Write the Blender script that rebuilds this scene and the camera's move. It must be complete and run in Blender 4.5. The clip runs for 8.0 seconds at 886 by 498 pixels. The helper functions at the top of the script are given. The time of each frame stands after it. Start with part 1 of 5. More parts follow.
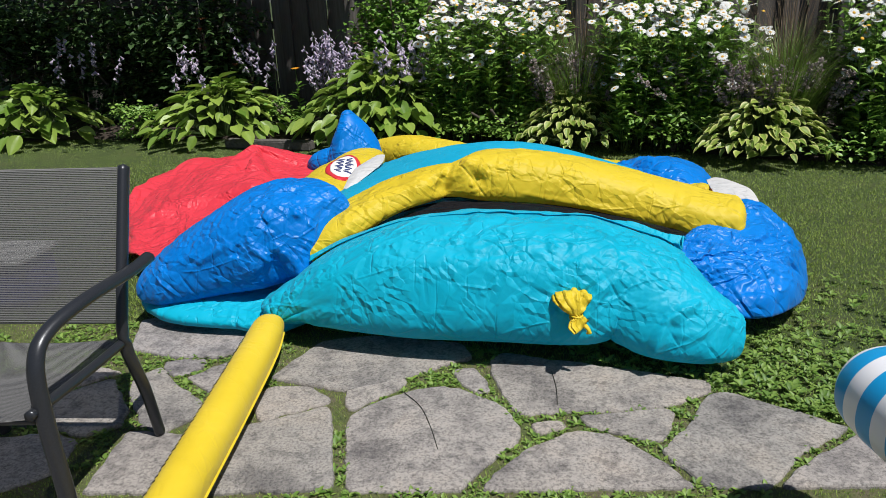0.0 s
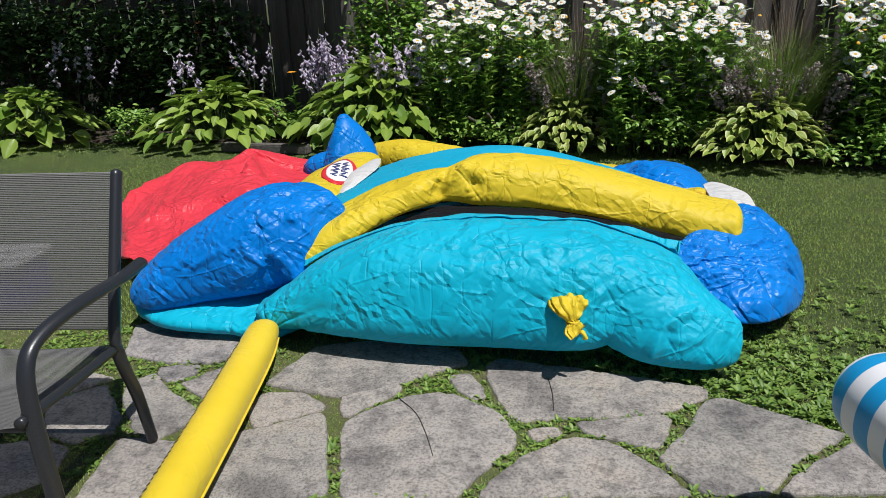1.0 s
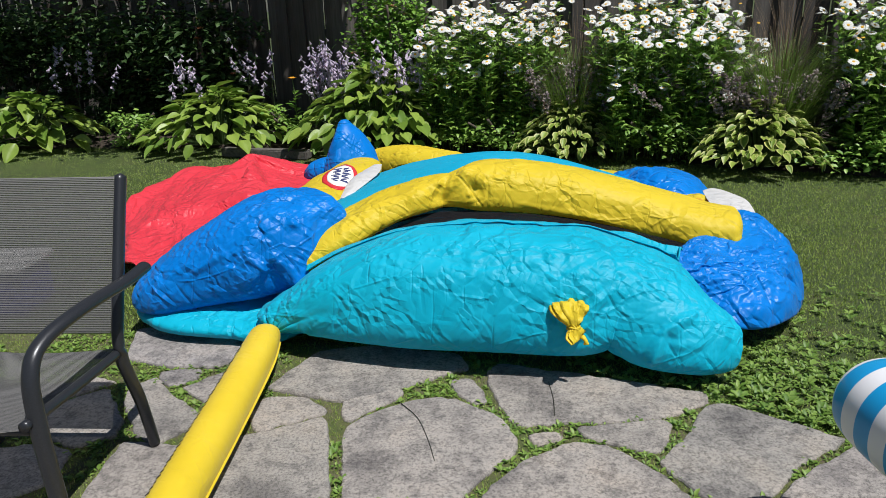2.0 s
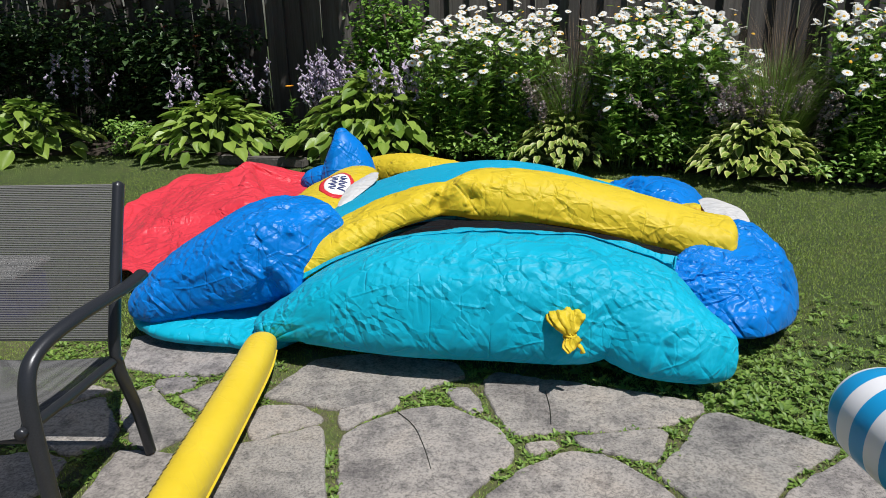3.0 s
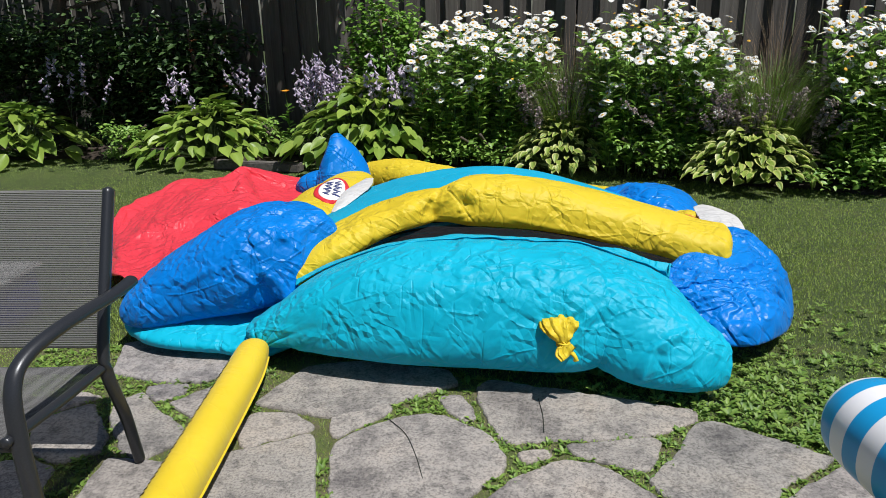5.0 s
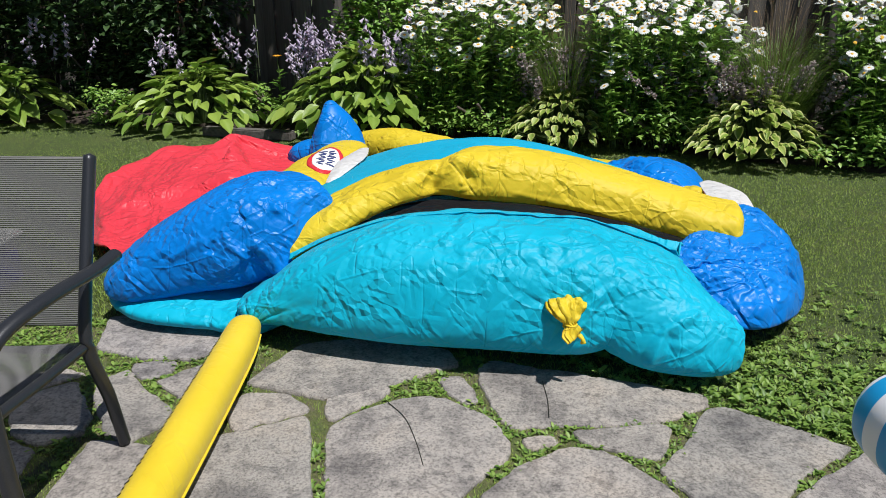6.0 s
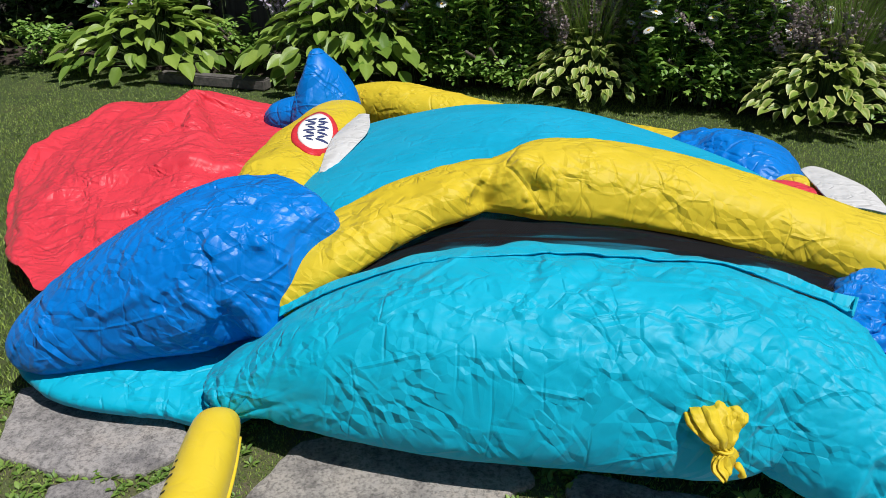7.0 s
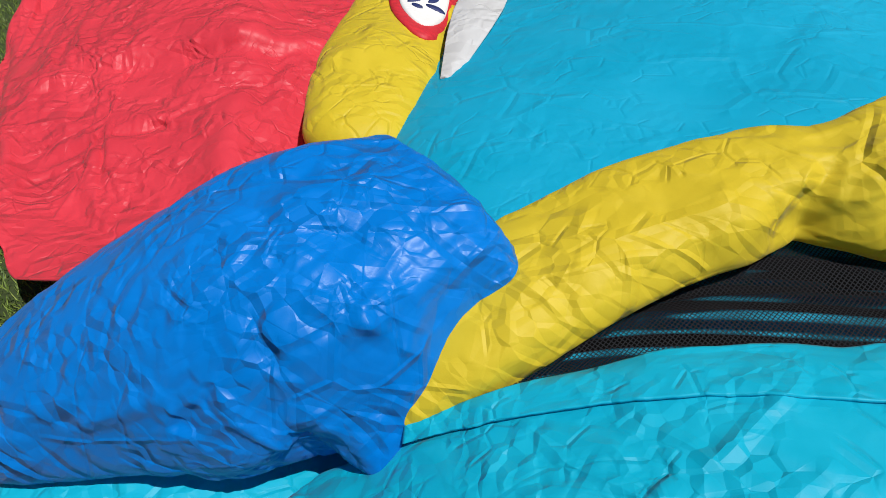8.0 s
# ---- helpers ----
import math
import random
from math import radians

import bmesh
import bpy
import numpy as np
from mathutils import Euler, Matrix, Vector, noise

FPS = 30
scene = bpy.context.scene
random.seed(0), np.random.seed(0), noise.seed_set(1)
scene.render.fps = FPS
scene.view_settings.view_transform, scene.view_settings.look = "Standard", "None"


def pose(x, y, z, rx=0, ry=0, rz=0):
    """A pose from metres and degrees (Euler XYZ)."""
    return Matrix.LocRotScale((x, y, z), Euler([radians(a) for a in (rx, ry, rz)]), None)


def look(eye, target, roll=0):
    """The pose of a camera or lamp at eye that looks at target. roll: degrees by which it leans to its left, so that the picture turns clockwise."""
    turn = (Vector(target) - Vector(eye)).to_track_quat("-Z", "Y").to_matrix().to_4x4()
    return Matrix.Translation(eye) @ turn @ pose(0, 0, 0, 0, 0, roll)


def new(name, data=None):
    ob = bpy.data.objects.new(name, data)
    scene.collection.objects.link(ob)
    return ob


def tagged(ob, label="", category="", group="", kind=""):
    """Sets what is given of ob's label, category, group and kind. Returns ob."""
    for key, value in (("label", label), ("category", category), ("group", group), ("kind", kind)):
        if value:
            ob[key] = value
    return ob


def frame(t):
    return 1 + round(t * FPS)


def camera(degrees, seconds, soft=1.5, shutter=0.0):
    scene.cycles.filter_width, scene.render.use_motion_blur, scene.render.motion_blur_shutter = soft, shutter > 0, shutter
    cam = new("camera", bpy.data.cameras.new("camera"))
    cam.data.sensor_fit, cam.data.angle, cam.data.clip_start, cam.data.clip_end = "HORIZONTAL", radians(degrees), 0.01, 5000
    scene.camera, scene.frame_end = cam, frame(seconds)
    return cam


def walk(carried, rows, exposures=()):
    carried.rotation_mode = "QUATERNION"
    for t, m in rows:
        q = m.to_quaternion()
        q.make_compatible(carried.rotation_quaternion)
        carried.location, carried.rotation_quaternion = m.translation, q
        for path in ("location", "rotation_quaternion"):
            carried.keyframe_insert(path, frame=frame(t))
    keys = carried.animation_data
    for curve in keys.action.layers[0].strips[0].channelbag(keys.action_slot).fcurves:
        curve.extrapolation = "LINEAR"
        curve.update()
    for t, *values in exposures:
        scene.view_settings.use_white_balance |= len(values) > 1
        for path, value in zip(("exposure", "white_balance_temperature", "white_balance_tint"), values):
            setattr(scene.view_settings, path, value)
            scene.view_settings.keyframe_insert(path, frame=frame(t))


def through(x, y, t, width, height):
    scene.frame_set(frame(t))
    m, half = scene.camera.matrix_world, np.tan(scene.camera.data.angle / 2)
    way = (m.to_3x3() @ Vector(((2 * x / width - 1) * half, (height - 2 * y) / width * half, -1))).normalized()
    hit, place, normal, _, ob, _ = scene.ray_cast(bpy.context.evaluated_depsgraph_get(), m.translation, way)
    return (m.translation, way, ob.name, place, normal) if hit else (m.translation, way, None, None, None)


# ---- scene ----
from mathutils import kdtree

cam = camera(63.5, 8.0, 0.7)
PATH = [
    (0, (-0.013, 4.423, 1.425), (-0.164, 6.301, 0.755), -2.2),
    (0.5, (-0.013, 4.432, 1.425), (-0.157, 6.313, 0.76), -2.1),
    (1, (-0.008, 4.44, 1.425), (-0.151, 6.322, 0.764), -2.1),
    (1.5, (-0.013, 4.434, 1.427), (-0.155, 6.318, 0.772), -2.0),
    (3, (-0.023, 4.42, 1.432), (-0.15, 6.315, 0.807), -1.6),
    (3.5, (-0.017, 4.426, 1.436), (-0.13, 6.327, 0.823), -1.6),
    (4, (-0.007, 4.432, 1.437), (-0.114, 6.336, 0.834), -1.7),
    (5.5, (-0.011, 4.445, 1.429), (-0.133, 6.337, 0.794), -1.2),
    (6, (-0.063, 4.57, 1.409), (-0.153, 6.445, 0.719), -0.3),
    (6.5, (-0.249, 5.002, 1.399), (-0.278, 6.855, 0.646), 0.6),
    (7, (-0.371, 5.616, 1.407), (-0.383, 7.414, 0.531), 0.6),
    (7.5, (-0.547, 6.231, 1.387), (-0.654, 7.911, 0.308), -0.0),
    (8, (-0.735, 6.769, 1.275), (-0.888, 8.268, -0.04), 0.6),
]
walk(cam, [(t, look(eye, target, roll)) for t, eye, target, roll in PATH], [(0, 0.05, 6200, 10), (4, 0.05, 6200, 10), (5.5, 0.15, 6200, 10), (6.5, 0.15, 6200, 10), (7, 0.0, 6200, 10), (8, -0.2, 6200, 10)])

# ---- world, sun ----
SUN = Vector((0.31, -0.29, 0.90)).normalized()
world = bpy.data.worlds.new("world")
scene.world = world
world.use_nodes = True
wn = world.node_tree
sky = wn.nodes.new("ShaderNodeTexSky")
sky.sky_type = "NISHITA"
sky.sun_disc = False
sky.sun_elevation = math.asin(SUN.z)
sky.sun_rotation = math.atan2(SUN.x, SUN.y)
wn.links.new(sky.outputs[0], wn.nodes["Background"].inputs[0])
wn.nodes["Background"].inputs[1].default_value = 0.045
lamp = bpy.data.lights.new("sun", "SUN")
lamp.energy, lamp.angle, lamp.color = 5.2, radians(0.53), (1.0, 0.96, 0.9)
sun = new("sun", lamp)
sun.matrix_world = look(SUN * 30, (0, 0, 0))

# ---- material helpers ----


def material(name):
    m = bpy.data.materials.new(name)
    m.use_nodes = True
    nt = m.node_tree
    return m, nt, nt.nodes["Principled BSDF"]


def node(nt, kind, **inputs):
    n = nt.nodes.new(kind)
    for key, value in inputs.items():
        n.inputs[key.replace("_", " ")].default_value = value
    return n


def ramp(nt, source, stops):
    r = nt.nodes.new("ShaderNodeValToRGB")
    while len(r.color_ramp.elements) < len(stops):
        r.color_ramp.elements.new(0.5)
    for e, (at, col) in zip(r.color_ramp.elements, stops):
        e.position, e.color = at, (*col, 1)
    nt.links.new(source, r.inputs[0])
    return r


def mixed(nt, fac, a, b, how="MIX"):
    m = nt.nodes.new("ShaderNodeMix")
    m.data_type, m.blend_type = "RGBA", how
    for sock, v in ((m.inputs[0], fac), (m.inputs[6], a), (m.inputs[7], b)):
        if isinstance(v, (int, float)):
            sock.default_value = v
        elif isinstance(v, tuple):
            sock.default_value = (*v, 1)
        else:
            nt.links.new(v, sock)
    return m.outputs[2]


def bump(nt, b, height, strength, distance, before=None):
    n = node(nt, "ShaderNodeBump", Strength=strength, Distance=distance)
    nt.links.new(height, n.inputs["Height"])
    if before:
        nt.links.new(before.outputs[0], n.inputs["Normal"])
    nt.links.new(n.outputs[0], b.inputs["Normal"])
    return n


def place(nt, scale=None):
    tc = nt.nodes.new("ShaderNodeTexCoord")
    if not scale:
        return tc.outputs["Object"]
    mp = nt.nodes.new("ShaderNodeMapping")
    mp.inputs["Scale"].default_value = scale
    nt.links.new(tc.outputs["Object"], mp.inputs[0])
    return mp.outputs[0]


def nylon(name, col, rough=0.42, wrinkle=1.0, dirt=0.12, through=0.0, crisp=0.2):
    """Coated nylon cloth: fine creases, a weave, faint dirt."""
    m, nt, b = material(name)
    co = place(nt)
    warp = node(nt, "ShaderNodeTexNoise", Scale=5.0, Detail=0.5)
    nt.links.new(co, warp.inputs["Vector"])
    bent = mixed(nt, 0.05, co, warp.outputs["Color"], "ADD")
    dust = node(nt, "ShaderNodeTexNoise", Scale=3.0, Detail=8.0, Roughness=0.7)
    weave = node(nt, "ShaderNodeTexNoise", Scale=420.0, Detail=1.0)
    for n in (dust, weave):
        nt.links.new(co, n.inputs["Vector"])


    def math_of(how, *values):
        n = nt.nodes.new("ShaderNodeMath")
        n.operation = how
        for sock, v in zip(n.inputs, values):
            if isinstance(v, (int, float)):
                sock.default_value = v
            else:
                nt.links.new(v, sock)
        return n.outputs[0]

    def vec_of(how, *values):
        n = nt.nodes.new("ShaderNodeVectorMath")
        n.operation = how
        for sock, v in zip(n.inputs, values):
            if isinstance(v, tuple):
                sock.default_value = v
            else:
                nt.links.new(v, sock)
        return n.outputs["Vector"]

    def shards(turn, scale, stretch, slope, low, high):
        """Flat pieces that meet in straight sharp folds: the squared distance to one scatter of points less that to another."""
        mp = nt.nodes.new("ShaderNodeMapping")
        mp.vector_type = "TEXTURE"
        mp.inputs["Rotation"].default_value = [radians(a) for a in turn]
        mp.inputs["Scale"].default_value = [1 / a for a in stretch]
        nt.links.new(bent, mp.inputs[0])
        away = vec_of("ADD", mp.outputs[0], (7.31, 3.77, 5.13))
        squares = []
        for v in (mp.outputs[0], away):
            f1 = node(nt, "ShaderNodeTexVoronoi", Scale=scale)
            nt.links.new(v, f1.inputs["Vector"])
            squares.append(math_of("MULTIPLY", f1.outputs["Distance"], f1.outputs["Distance"]))
        gate = node(nt, "ShaderNodeTexNoise", Scale=scale * 0.3, Detail=1.0)
        nt.links.new(mp.outputs[0], gate.inputs["Vector"])
        gated = ramp(nt, gate.outputs[0], ((low, (0.06, 0.06, 0.06)), (high, (1, 1, 1)))).outputs[0]
        return math_of("MULTIPLY", math_of("MULTIPLY", math_of("SUBTRACT", *squares), gated), slope / scale)

    def pinch(turn, scale, height, low, high):
        """Straight pinched ridges or valleys, broken into lengths."""
        mp = nt.nodes.new("ShaderNodeMapping")
        mp.vector_type = "TEXTURE"
        mp.inputs["Rotation"].default_value = [radians(a) for a in turn]
        mp.inputs["Scale"].default_value = [1 / a for a in slim]
        nt.links.new(bent, mp.inputs[0])
        edge = node(nt, "ShaderNodeTexVoronoi", Scale=scale)
        edge.feature = "DISTANCE_TO_EDGE"
        gate = node(nt, "ShaderNodeTexNoise", Scale=scale * 0.7, Detail=1.0)
        for n in (edge, gate):
            nt.links.new(mp.outputs[0], n.inputs["Vector"])
        line = ramp(nt, edge.outputs["Distance"], ((0.0, (1, 1, 1)), (0.075, (0, 0, 0)))).outputs[0]
        gated = ramp(nt, gate.outputs[0], ((low, (0, 0, 0)), (high, (1, 1, 1)))).outputs[0]
        return math_of("MULTIPLY", math_of("MULTIPLY", line, gated), height)

    slim = (1.0, 0.9, 0.24)
    folds = shards((10, 30, 15), 17.0, slim, crisp * 0.6, 0.44, 0.60)
    folds = math_of("ADD", folds, shards((0, -48, 30), 36.0, slim, crisp * 0.8, 0.46, 0.60))
    for row in (((10, 38, 0), 6.0, 0.0046, 0.53, 0.61), ((10, -32, 20), 8.0, -0.0042, 0.53, 0.61), ((0, 68, -25), 11.0, 0.0030, 0.54, 0.60), ((0, 14, 60), 17.0, -0.0022, 0.53, 0.60)):
        folds = math_of("ADD", folds, pinch(*row))
    last = bump(nt, b, folds, wrinkle, 1.0)
    bump(nt, b, weave.outputs[0], 0.10, 0.001, last)
    dark = tuple(c * 0.78 + 0.01 for c in col)
    r = ramp(nt, dust.outputs[0], ((0.42, (0, 0, 0)), (0.75, (dirt, dirt, dirt))))
    shade = mixed(nt, r.outputs[0], col, (0.25, 0.23, 0.2))
    r2 = ramp(nt, dust.outputs[0], ((0.3, dark), (0.6, (1, 1, 1))))
    r2.color_ramp.elements[0].color = (0.86, 0.86, 0.86, 1)
    nt.links.new(mixed(nt, 1.0, shade, r2.outputs[0], "MULTIPLY"), b.inputs["Base Color"])
    b.inputs["Roughness"].default_value = rough
    b.inputs["Specular IOR Level"].default_value = 0.28
    b.inputs["Sheen Weight"].default_value = 0.05
    if through:
        t = node(nt, "ShaderNodeBsdfTranslucent")
        t.inputs[0].default_value = (*col, 1)
        mix = node(nt, "ShaderNodeMixShader", Fac=through)
        nt.links.new(b.outputs[0], mix.inputs[1])
        nt.links.new(t.outputs[0], mix.inputs[2])
        nt.links.new(mix.outputs[0], nt.nodes["Material Output"].inputs[0])
    return m


def leafy(name, low, high, edge=None, rough=0.42, through=0.25):
    """A leaf: veins, two greens by piece, light shining through it."""
    m, nt, b = material(name)
    info = nt.nodes.new("ShaderNodeObjectInfo")
    geo = nt.nodes.new("ShaderNodeNewGeometry")
    add = nt.nodes.new("ShaderNodeMath")
    add.operation = "ADD"
    nt.links.new(info.outputs["Random"], add.inputs[0])
    nt.links.new(geo.outputs["Random Per Island"], add.inputs[1])
    fr = nt.nodes.new("ShaderNodeMath")
    fr.operation = "FRACT"
    nt.links.new(add.outputs[0], fr.inputs[0])
    col = ramp(nt, fr.outputs[0], ((0.0, low), (1.0, high))).outputs[0]
    co = place(nt)
    spots = node(nt, "ShaderNodeTexNoise", Scale=40.0, Detail=4.0)
    nt.links.new(co, spots.inputs["Vector"])
    col = mixed(nt, 0.35, col, ramp(nt, spots.outputs[0], ((0.3, (0.45, 0.45, 0.4)), (0.7, (1, 1, 1)))).outputs[0], "MULTIPLY")
    if edge:
        uv = nt.nodes.new("ShaderNodeUVMap")
        sep = nt.nodes.new("ShaderNodeSeparateXYZ")
        nt.links.new(uv.outputs[0], sep.inputs[0])
        rim = ramp(nt, sep.outputs[0], ((0.55, (0, 0, 0)), (0.85, (1, 1, 1))))
        col = mixed(nt, rim.outputs[0], col, edge)
    nt.links.new(col, b.inputs["Base Color"])
    b.inputs["Roughness"].default_value = rough
    bump(nt, b, spots.outputs[0], 0.25, 0.004)
    t = node(nt, "ShaderNodeBsdfTranslucent")
    nt.links.new(col, t.inputs[0])
    mix = node(nt, "ShaderNodeMixShader", Fac=through)
    nt.links.new(b.outputs[0], mix.inputs[1])
    nt.links.new(t.outputs[0], mix.inputs[2])
    nt.links.new(mix.outputs[0], nt.nodes["Material Output"].inputs[0])
    return m


def plain(name, col, rough=0.5, metal=0.0, grain=60.0, vary=0.25, relief=0.1):
    m, nt, b = material(name)
    n = node(nt, "ShaderNodeTexNoise", Scale=grain, Detail=6.0, Roughness=0.65)
    nt.links.new(place(nt), n.inputs["Vector"])
    lo = tuple(c * (1 - vary) for c in col)
    hi = tuple(min(1, c * (1 + vary)) for c in col)
    nt.links.new(ramp(nt, n.outputs[0], ((0.3, lo), (0.7, hi))).outputs[0], b.inputs["Base Color"])
    b.inputs["Roughness"].default_value = rough
    b.inputs["Metallic"].default_value = metal
    bump(nt, b, n.outputs[0], relief, 0.004)
    return m


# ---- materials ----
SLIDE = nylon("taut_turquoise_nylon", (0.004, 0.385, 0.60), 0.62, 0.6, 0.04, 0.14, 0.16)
TURQ = nylon("turquoise_nylon", (0.008, 0.50, 0.70), 0.5, 1.0, 0.04, 0.26, 0.32)
BLUE = nylon("blue_nylon", (0.002, 0.21, 0.70), 0.38, 1.0, 0.02, 0.2, 0.38)
YELLOW = nylon("yellow_nylon", (0.77, 0.58, 0.025), 0.54, 1.0, 0.06, 0.22, 0.24)
RED = nylon("red_nylon", (0.77, 0.05, 0.075), 0.45, 1.0, 0.03, 0.2, 0.36)
WHITE = nylon("white_nylon", (0.60, 0.59, 0.58), 0.5, 1.0, 0.3)
TUBE_YELLOW = nylon("yellow_tube_nylon", (0.66, 0.48, 0.02), 0.40, 0.22, 0.06, 0.0, 0.06)
LABEL_RED = plain("label_red", (0.55, 0.02, 0.03), 0.6)
LABEL_WHITE = plain("label_white", (0.78, 0.76, 0.72), 0.6, vary=0.05)
LABEL_INK = plain("label_ink", (0.02, 0.03, 0.12), 0.6)
PRINT = plain("black_print", (0.03, 0.03, 0.02), 0.6)
FRAME_METAL = plain("powder_coated_metal", (0.028, 0.03, 0.035), 0.32, 0.3, 260.0, 0.2, 0.06)
TUB_BLUE = plain("blue_plastic", (0.03, 0.03, 0.32), 0.4)
TIMBER = plain("weathered_timber", (0.10, 0.09, 0.08), 0.9, 0.0, 30.0, 0.5, 0.6)


def netting():
    """Black knotted net with open holes."""
    m, nt, b = material("black_net")
    co = place(nt, (1, 1, 1))
    rot = nt.nodes.new("ShaderNodeMapping")
    rot.inputs["Rotation"].default_value = (0, 0, radians(38))
    rot.inputs["Scale"].default_value = (170, 170, 60)
    nt.links.new(co, rot.inputs[0])
    v = node(nt, "ShaderNodeTexVoronoi", Scale=1.0, Randomness=0.0)
    v.voronoi_dimensions = "2D"
    v.feature = "DISTANCE_TO_EDGE"
    nt.links.new(rot.outputs[0], v.inputs["Vector"])
    hole = ramp(nt, v.outputs["Distance"], ((0.11, (1, 1, 1)), (0.16, (0, 0, 0))))
    mp = nt.nodes.new("ShaderNodeMapping")
    mp.inputs["Scale"].default_value = (0.7, 20, 12)
    nt.links.new(co, mp.inputs[0])
    ply = node(nt, "ShaderNodeTexNoise", Scale=1.0, Detail=2.0, Distortion=0.15)
    nt.links.new(mp.outputs[0], ply.inputs["Vector"])
    twice = ramp(nt, ply.outputs[0], ((0.45, (1, 1, 1)), (0.51, (0, 0, 0))))
    hole = ramp(nt, mixed(nt, 1.0, hole.outputs[0], twice.outputs[0], "LIGHTEN"), ((0.0, (0, 0, 0)), (1.0, (1, 1, 1))))
    thread = ramp(nt, v.outputs["Distance"], ((0.08, (0.022, 0.022, 0.025)), (0.16, (0.002, 0.002, 0.002))))
    nt.links.new(thread.outputs[0], b.inputs["Base Color"])
    b.inputs["Roughness"].default_value = 0.9
    b.inputs["Specular IOR Level"].default_value = 0.03
    nt.links.new(hole.outputs[0], b.inputs["Alpha"])
    bump(nt, b, v.outputs["Distance"], 0.5, 0.002)
    return m


def sling():
    """Woven vinyl sling: dark threads with paler ones between, slightly open."""
    m, nt, b = material("sling_mesh")
    co = place(nt)
    w = node(nt, "ShaderNodeTexWave", Scale=58.0, Distortion=0.1)
    w.bands_direction = "Z"
    w2 = node(nt, "ShaderNodeTexWave", Scale=58.0, Distortion=0.1)
    w2.bands_direction = "Y"
    x = node(nt, "ShaderNodeTexWave", Scale=160.0, Distortion=0.2)
    x.bands_direction = "X"
    for n in (w, w2, x):
        nt.links.new(co, n.inputs["Vector"])
    geo = nt.nodes.new("ShaderNodeNewGeometry")
    sep = nt.nodes.new("ShaderNodeSeparateXYZ")
    nt.links.new(geo.outputs["Normal"], sep.inputs[0])
    ab = nt.nodes.new("ShaderNodeMath")
    ab.operation = "ABSOLUTE"
    nt.links.new(sep.outputs[2], ab.inputs[0])
    which = ramp(nt, ab.outputs[0], ((0.6, (0, 0, 0)), (0.7, (1, 1, 1))))
    bands = mixed(nt, which.outputs[0], w.outputs["Color"], w2.outputs["Color"])
    col = ramp(nt, bands, ((0.25, (0.035, 0.035, 0.035)), (0.75, (0.21, 0.205, 0.20))))
    col = mixed(nt, 0.3, col.outputs[0], x.outputs["Color"], "MULTIPLY")
    nt.links.new(col, b.inputs["Base Color"])
    a = ramp(nt, bands, ((0.2, (0.45, 0.45, 0.45)), (0.5, (0.97, 0.97, 0.97))))
    nt.links.new(a.outputs[0], b.inputs["Alpha"])
    b.inputs["Roughness"].default_value = 0.55
    bump(nt, b, bands, 0.4, 0.002)
    return m


def flag():
    """Grey sandstone with blotches, pits and lichen."""
    m, nt, b = material("flagstone")
    co = place(nt)
    info = nt.nodes.new("ShaderNodeObjectInfo")
    shift = mixed(nt, 1.0, co, info.outputs["Random"], "ADD")
    big = node(nt, "ShaderNodeTexNoise", Scale=3.2, Detail=9.0, Roughness=0.68)
    mid = node(nt, "ShaderNodeTexNoise", Scale=16.0, Detail=8.0, Roughness=0.75)
    fine = node(nt, "ShaderNodeTexNoise", Scale=95.0, Detail=5.0, Roughness=0.75)
    flake = node(nt, "ShaderNodeTexNoise", Scale=7.0, Detail=5.0, Distortion=0.8)
    for n in (big, mid, fine, flake):
        nt.links.new(shift, n.inputs["Vector"])
    base = ramp(nt, info.outputs["Random"], ((0.0, (0.30, 0.28, 0.255)), (0.5, (0.355, 0.32, 0.285)), (1.0, (0.33, 0.305, 0.29))))
    c = mixed(nt, 1.0, base.outputs[0], ramp(nt, big.outputs[0], ((0.36, (0.50, 0.50, 0.52)), (0.50, (0.93, 0.93, 0.93)), (0.72, (1.15, 1.09, 1.02)))).outputs[0], "MULTIPLY")
    c = mixed(nt, 0.55, c, ramp(nt, mid.outputs[0], ((0.40, (0.34, 0.34, 0.36)), (0.50, (1, 1, 1)))).outputs[0], "MULTIPLY")
    c = mixed(nt, 0.9, c, ramp(nt, fine.outputs[0], ((0.38, (0.42, 0.42, 0.42)), (0.54, (1, 1, 1)))).outputs[0], "MULTIPLY")
    nt.links.new(c, b.inputs["Base Color"])
    b.inputs["Roughness"].default_value = 0.92
    steps = ramp(nt, flake.outputs[0], ((0.46, (0, 0, 0)), (0.49, (0.5, 0.5, 0.5)), (0.60, (0.5, 0.5, 0.5)), (0.62, (1, 1, 1))))
    b1 = bump(nt, b, steps.outputs[0], 0.35, 0.006)
    b2 = bump(nt, b, mid.outputs[0], 0.5, 0.008, b1)
    bump(nt, b, fine.outputs[0], 0.4, 0.002, b2)
    return m


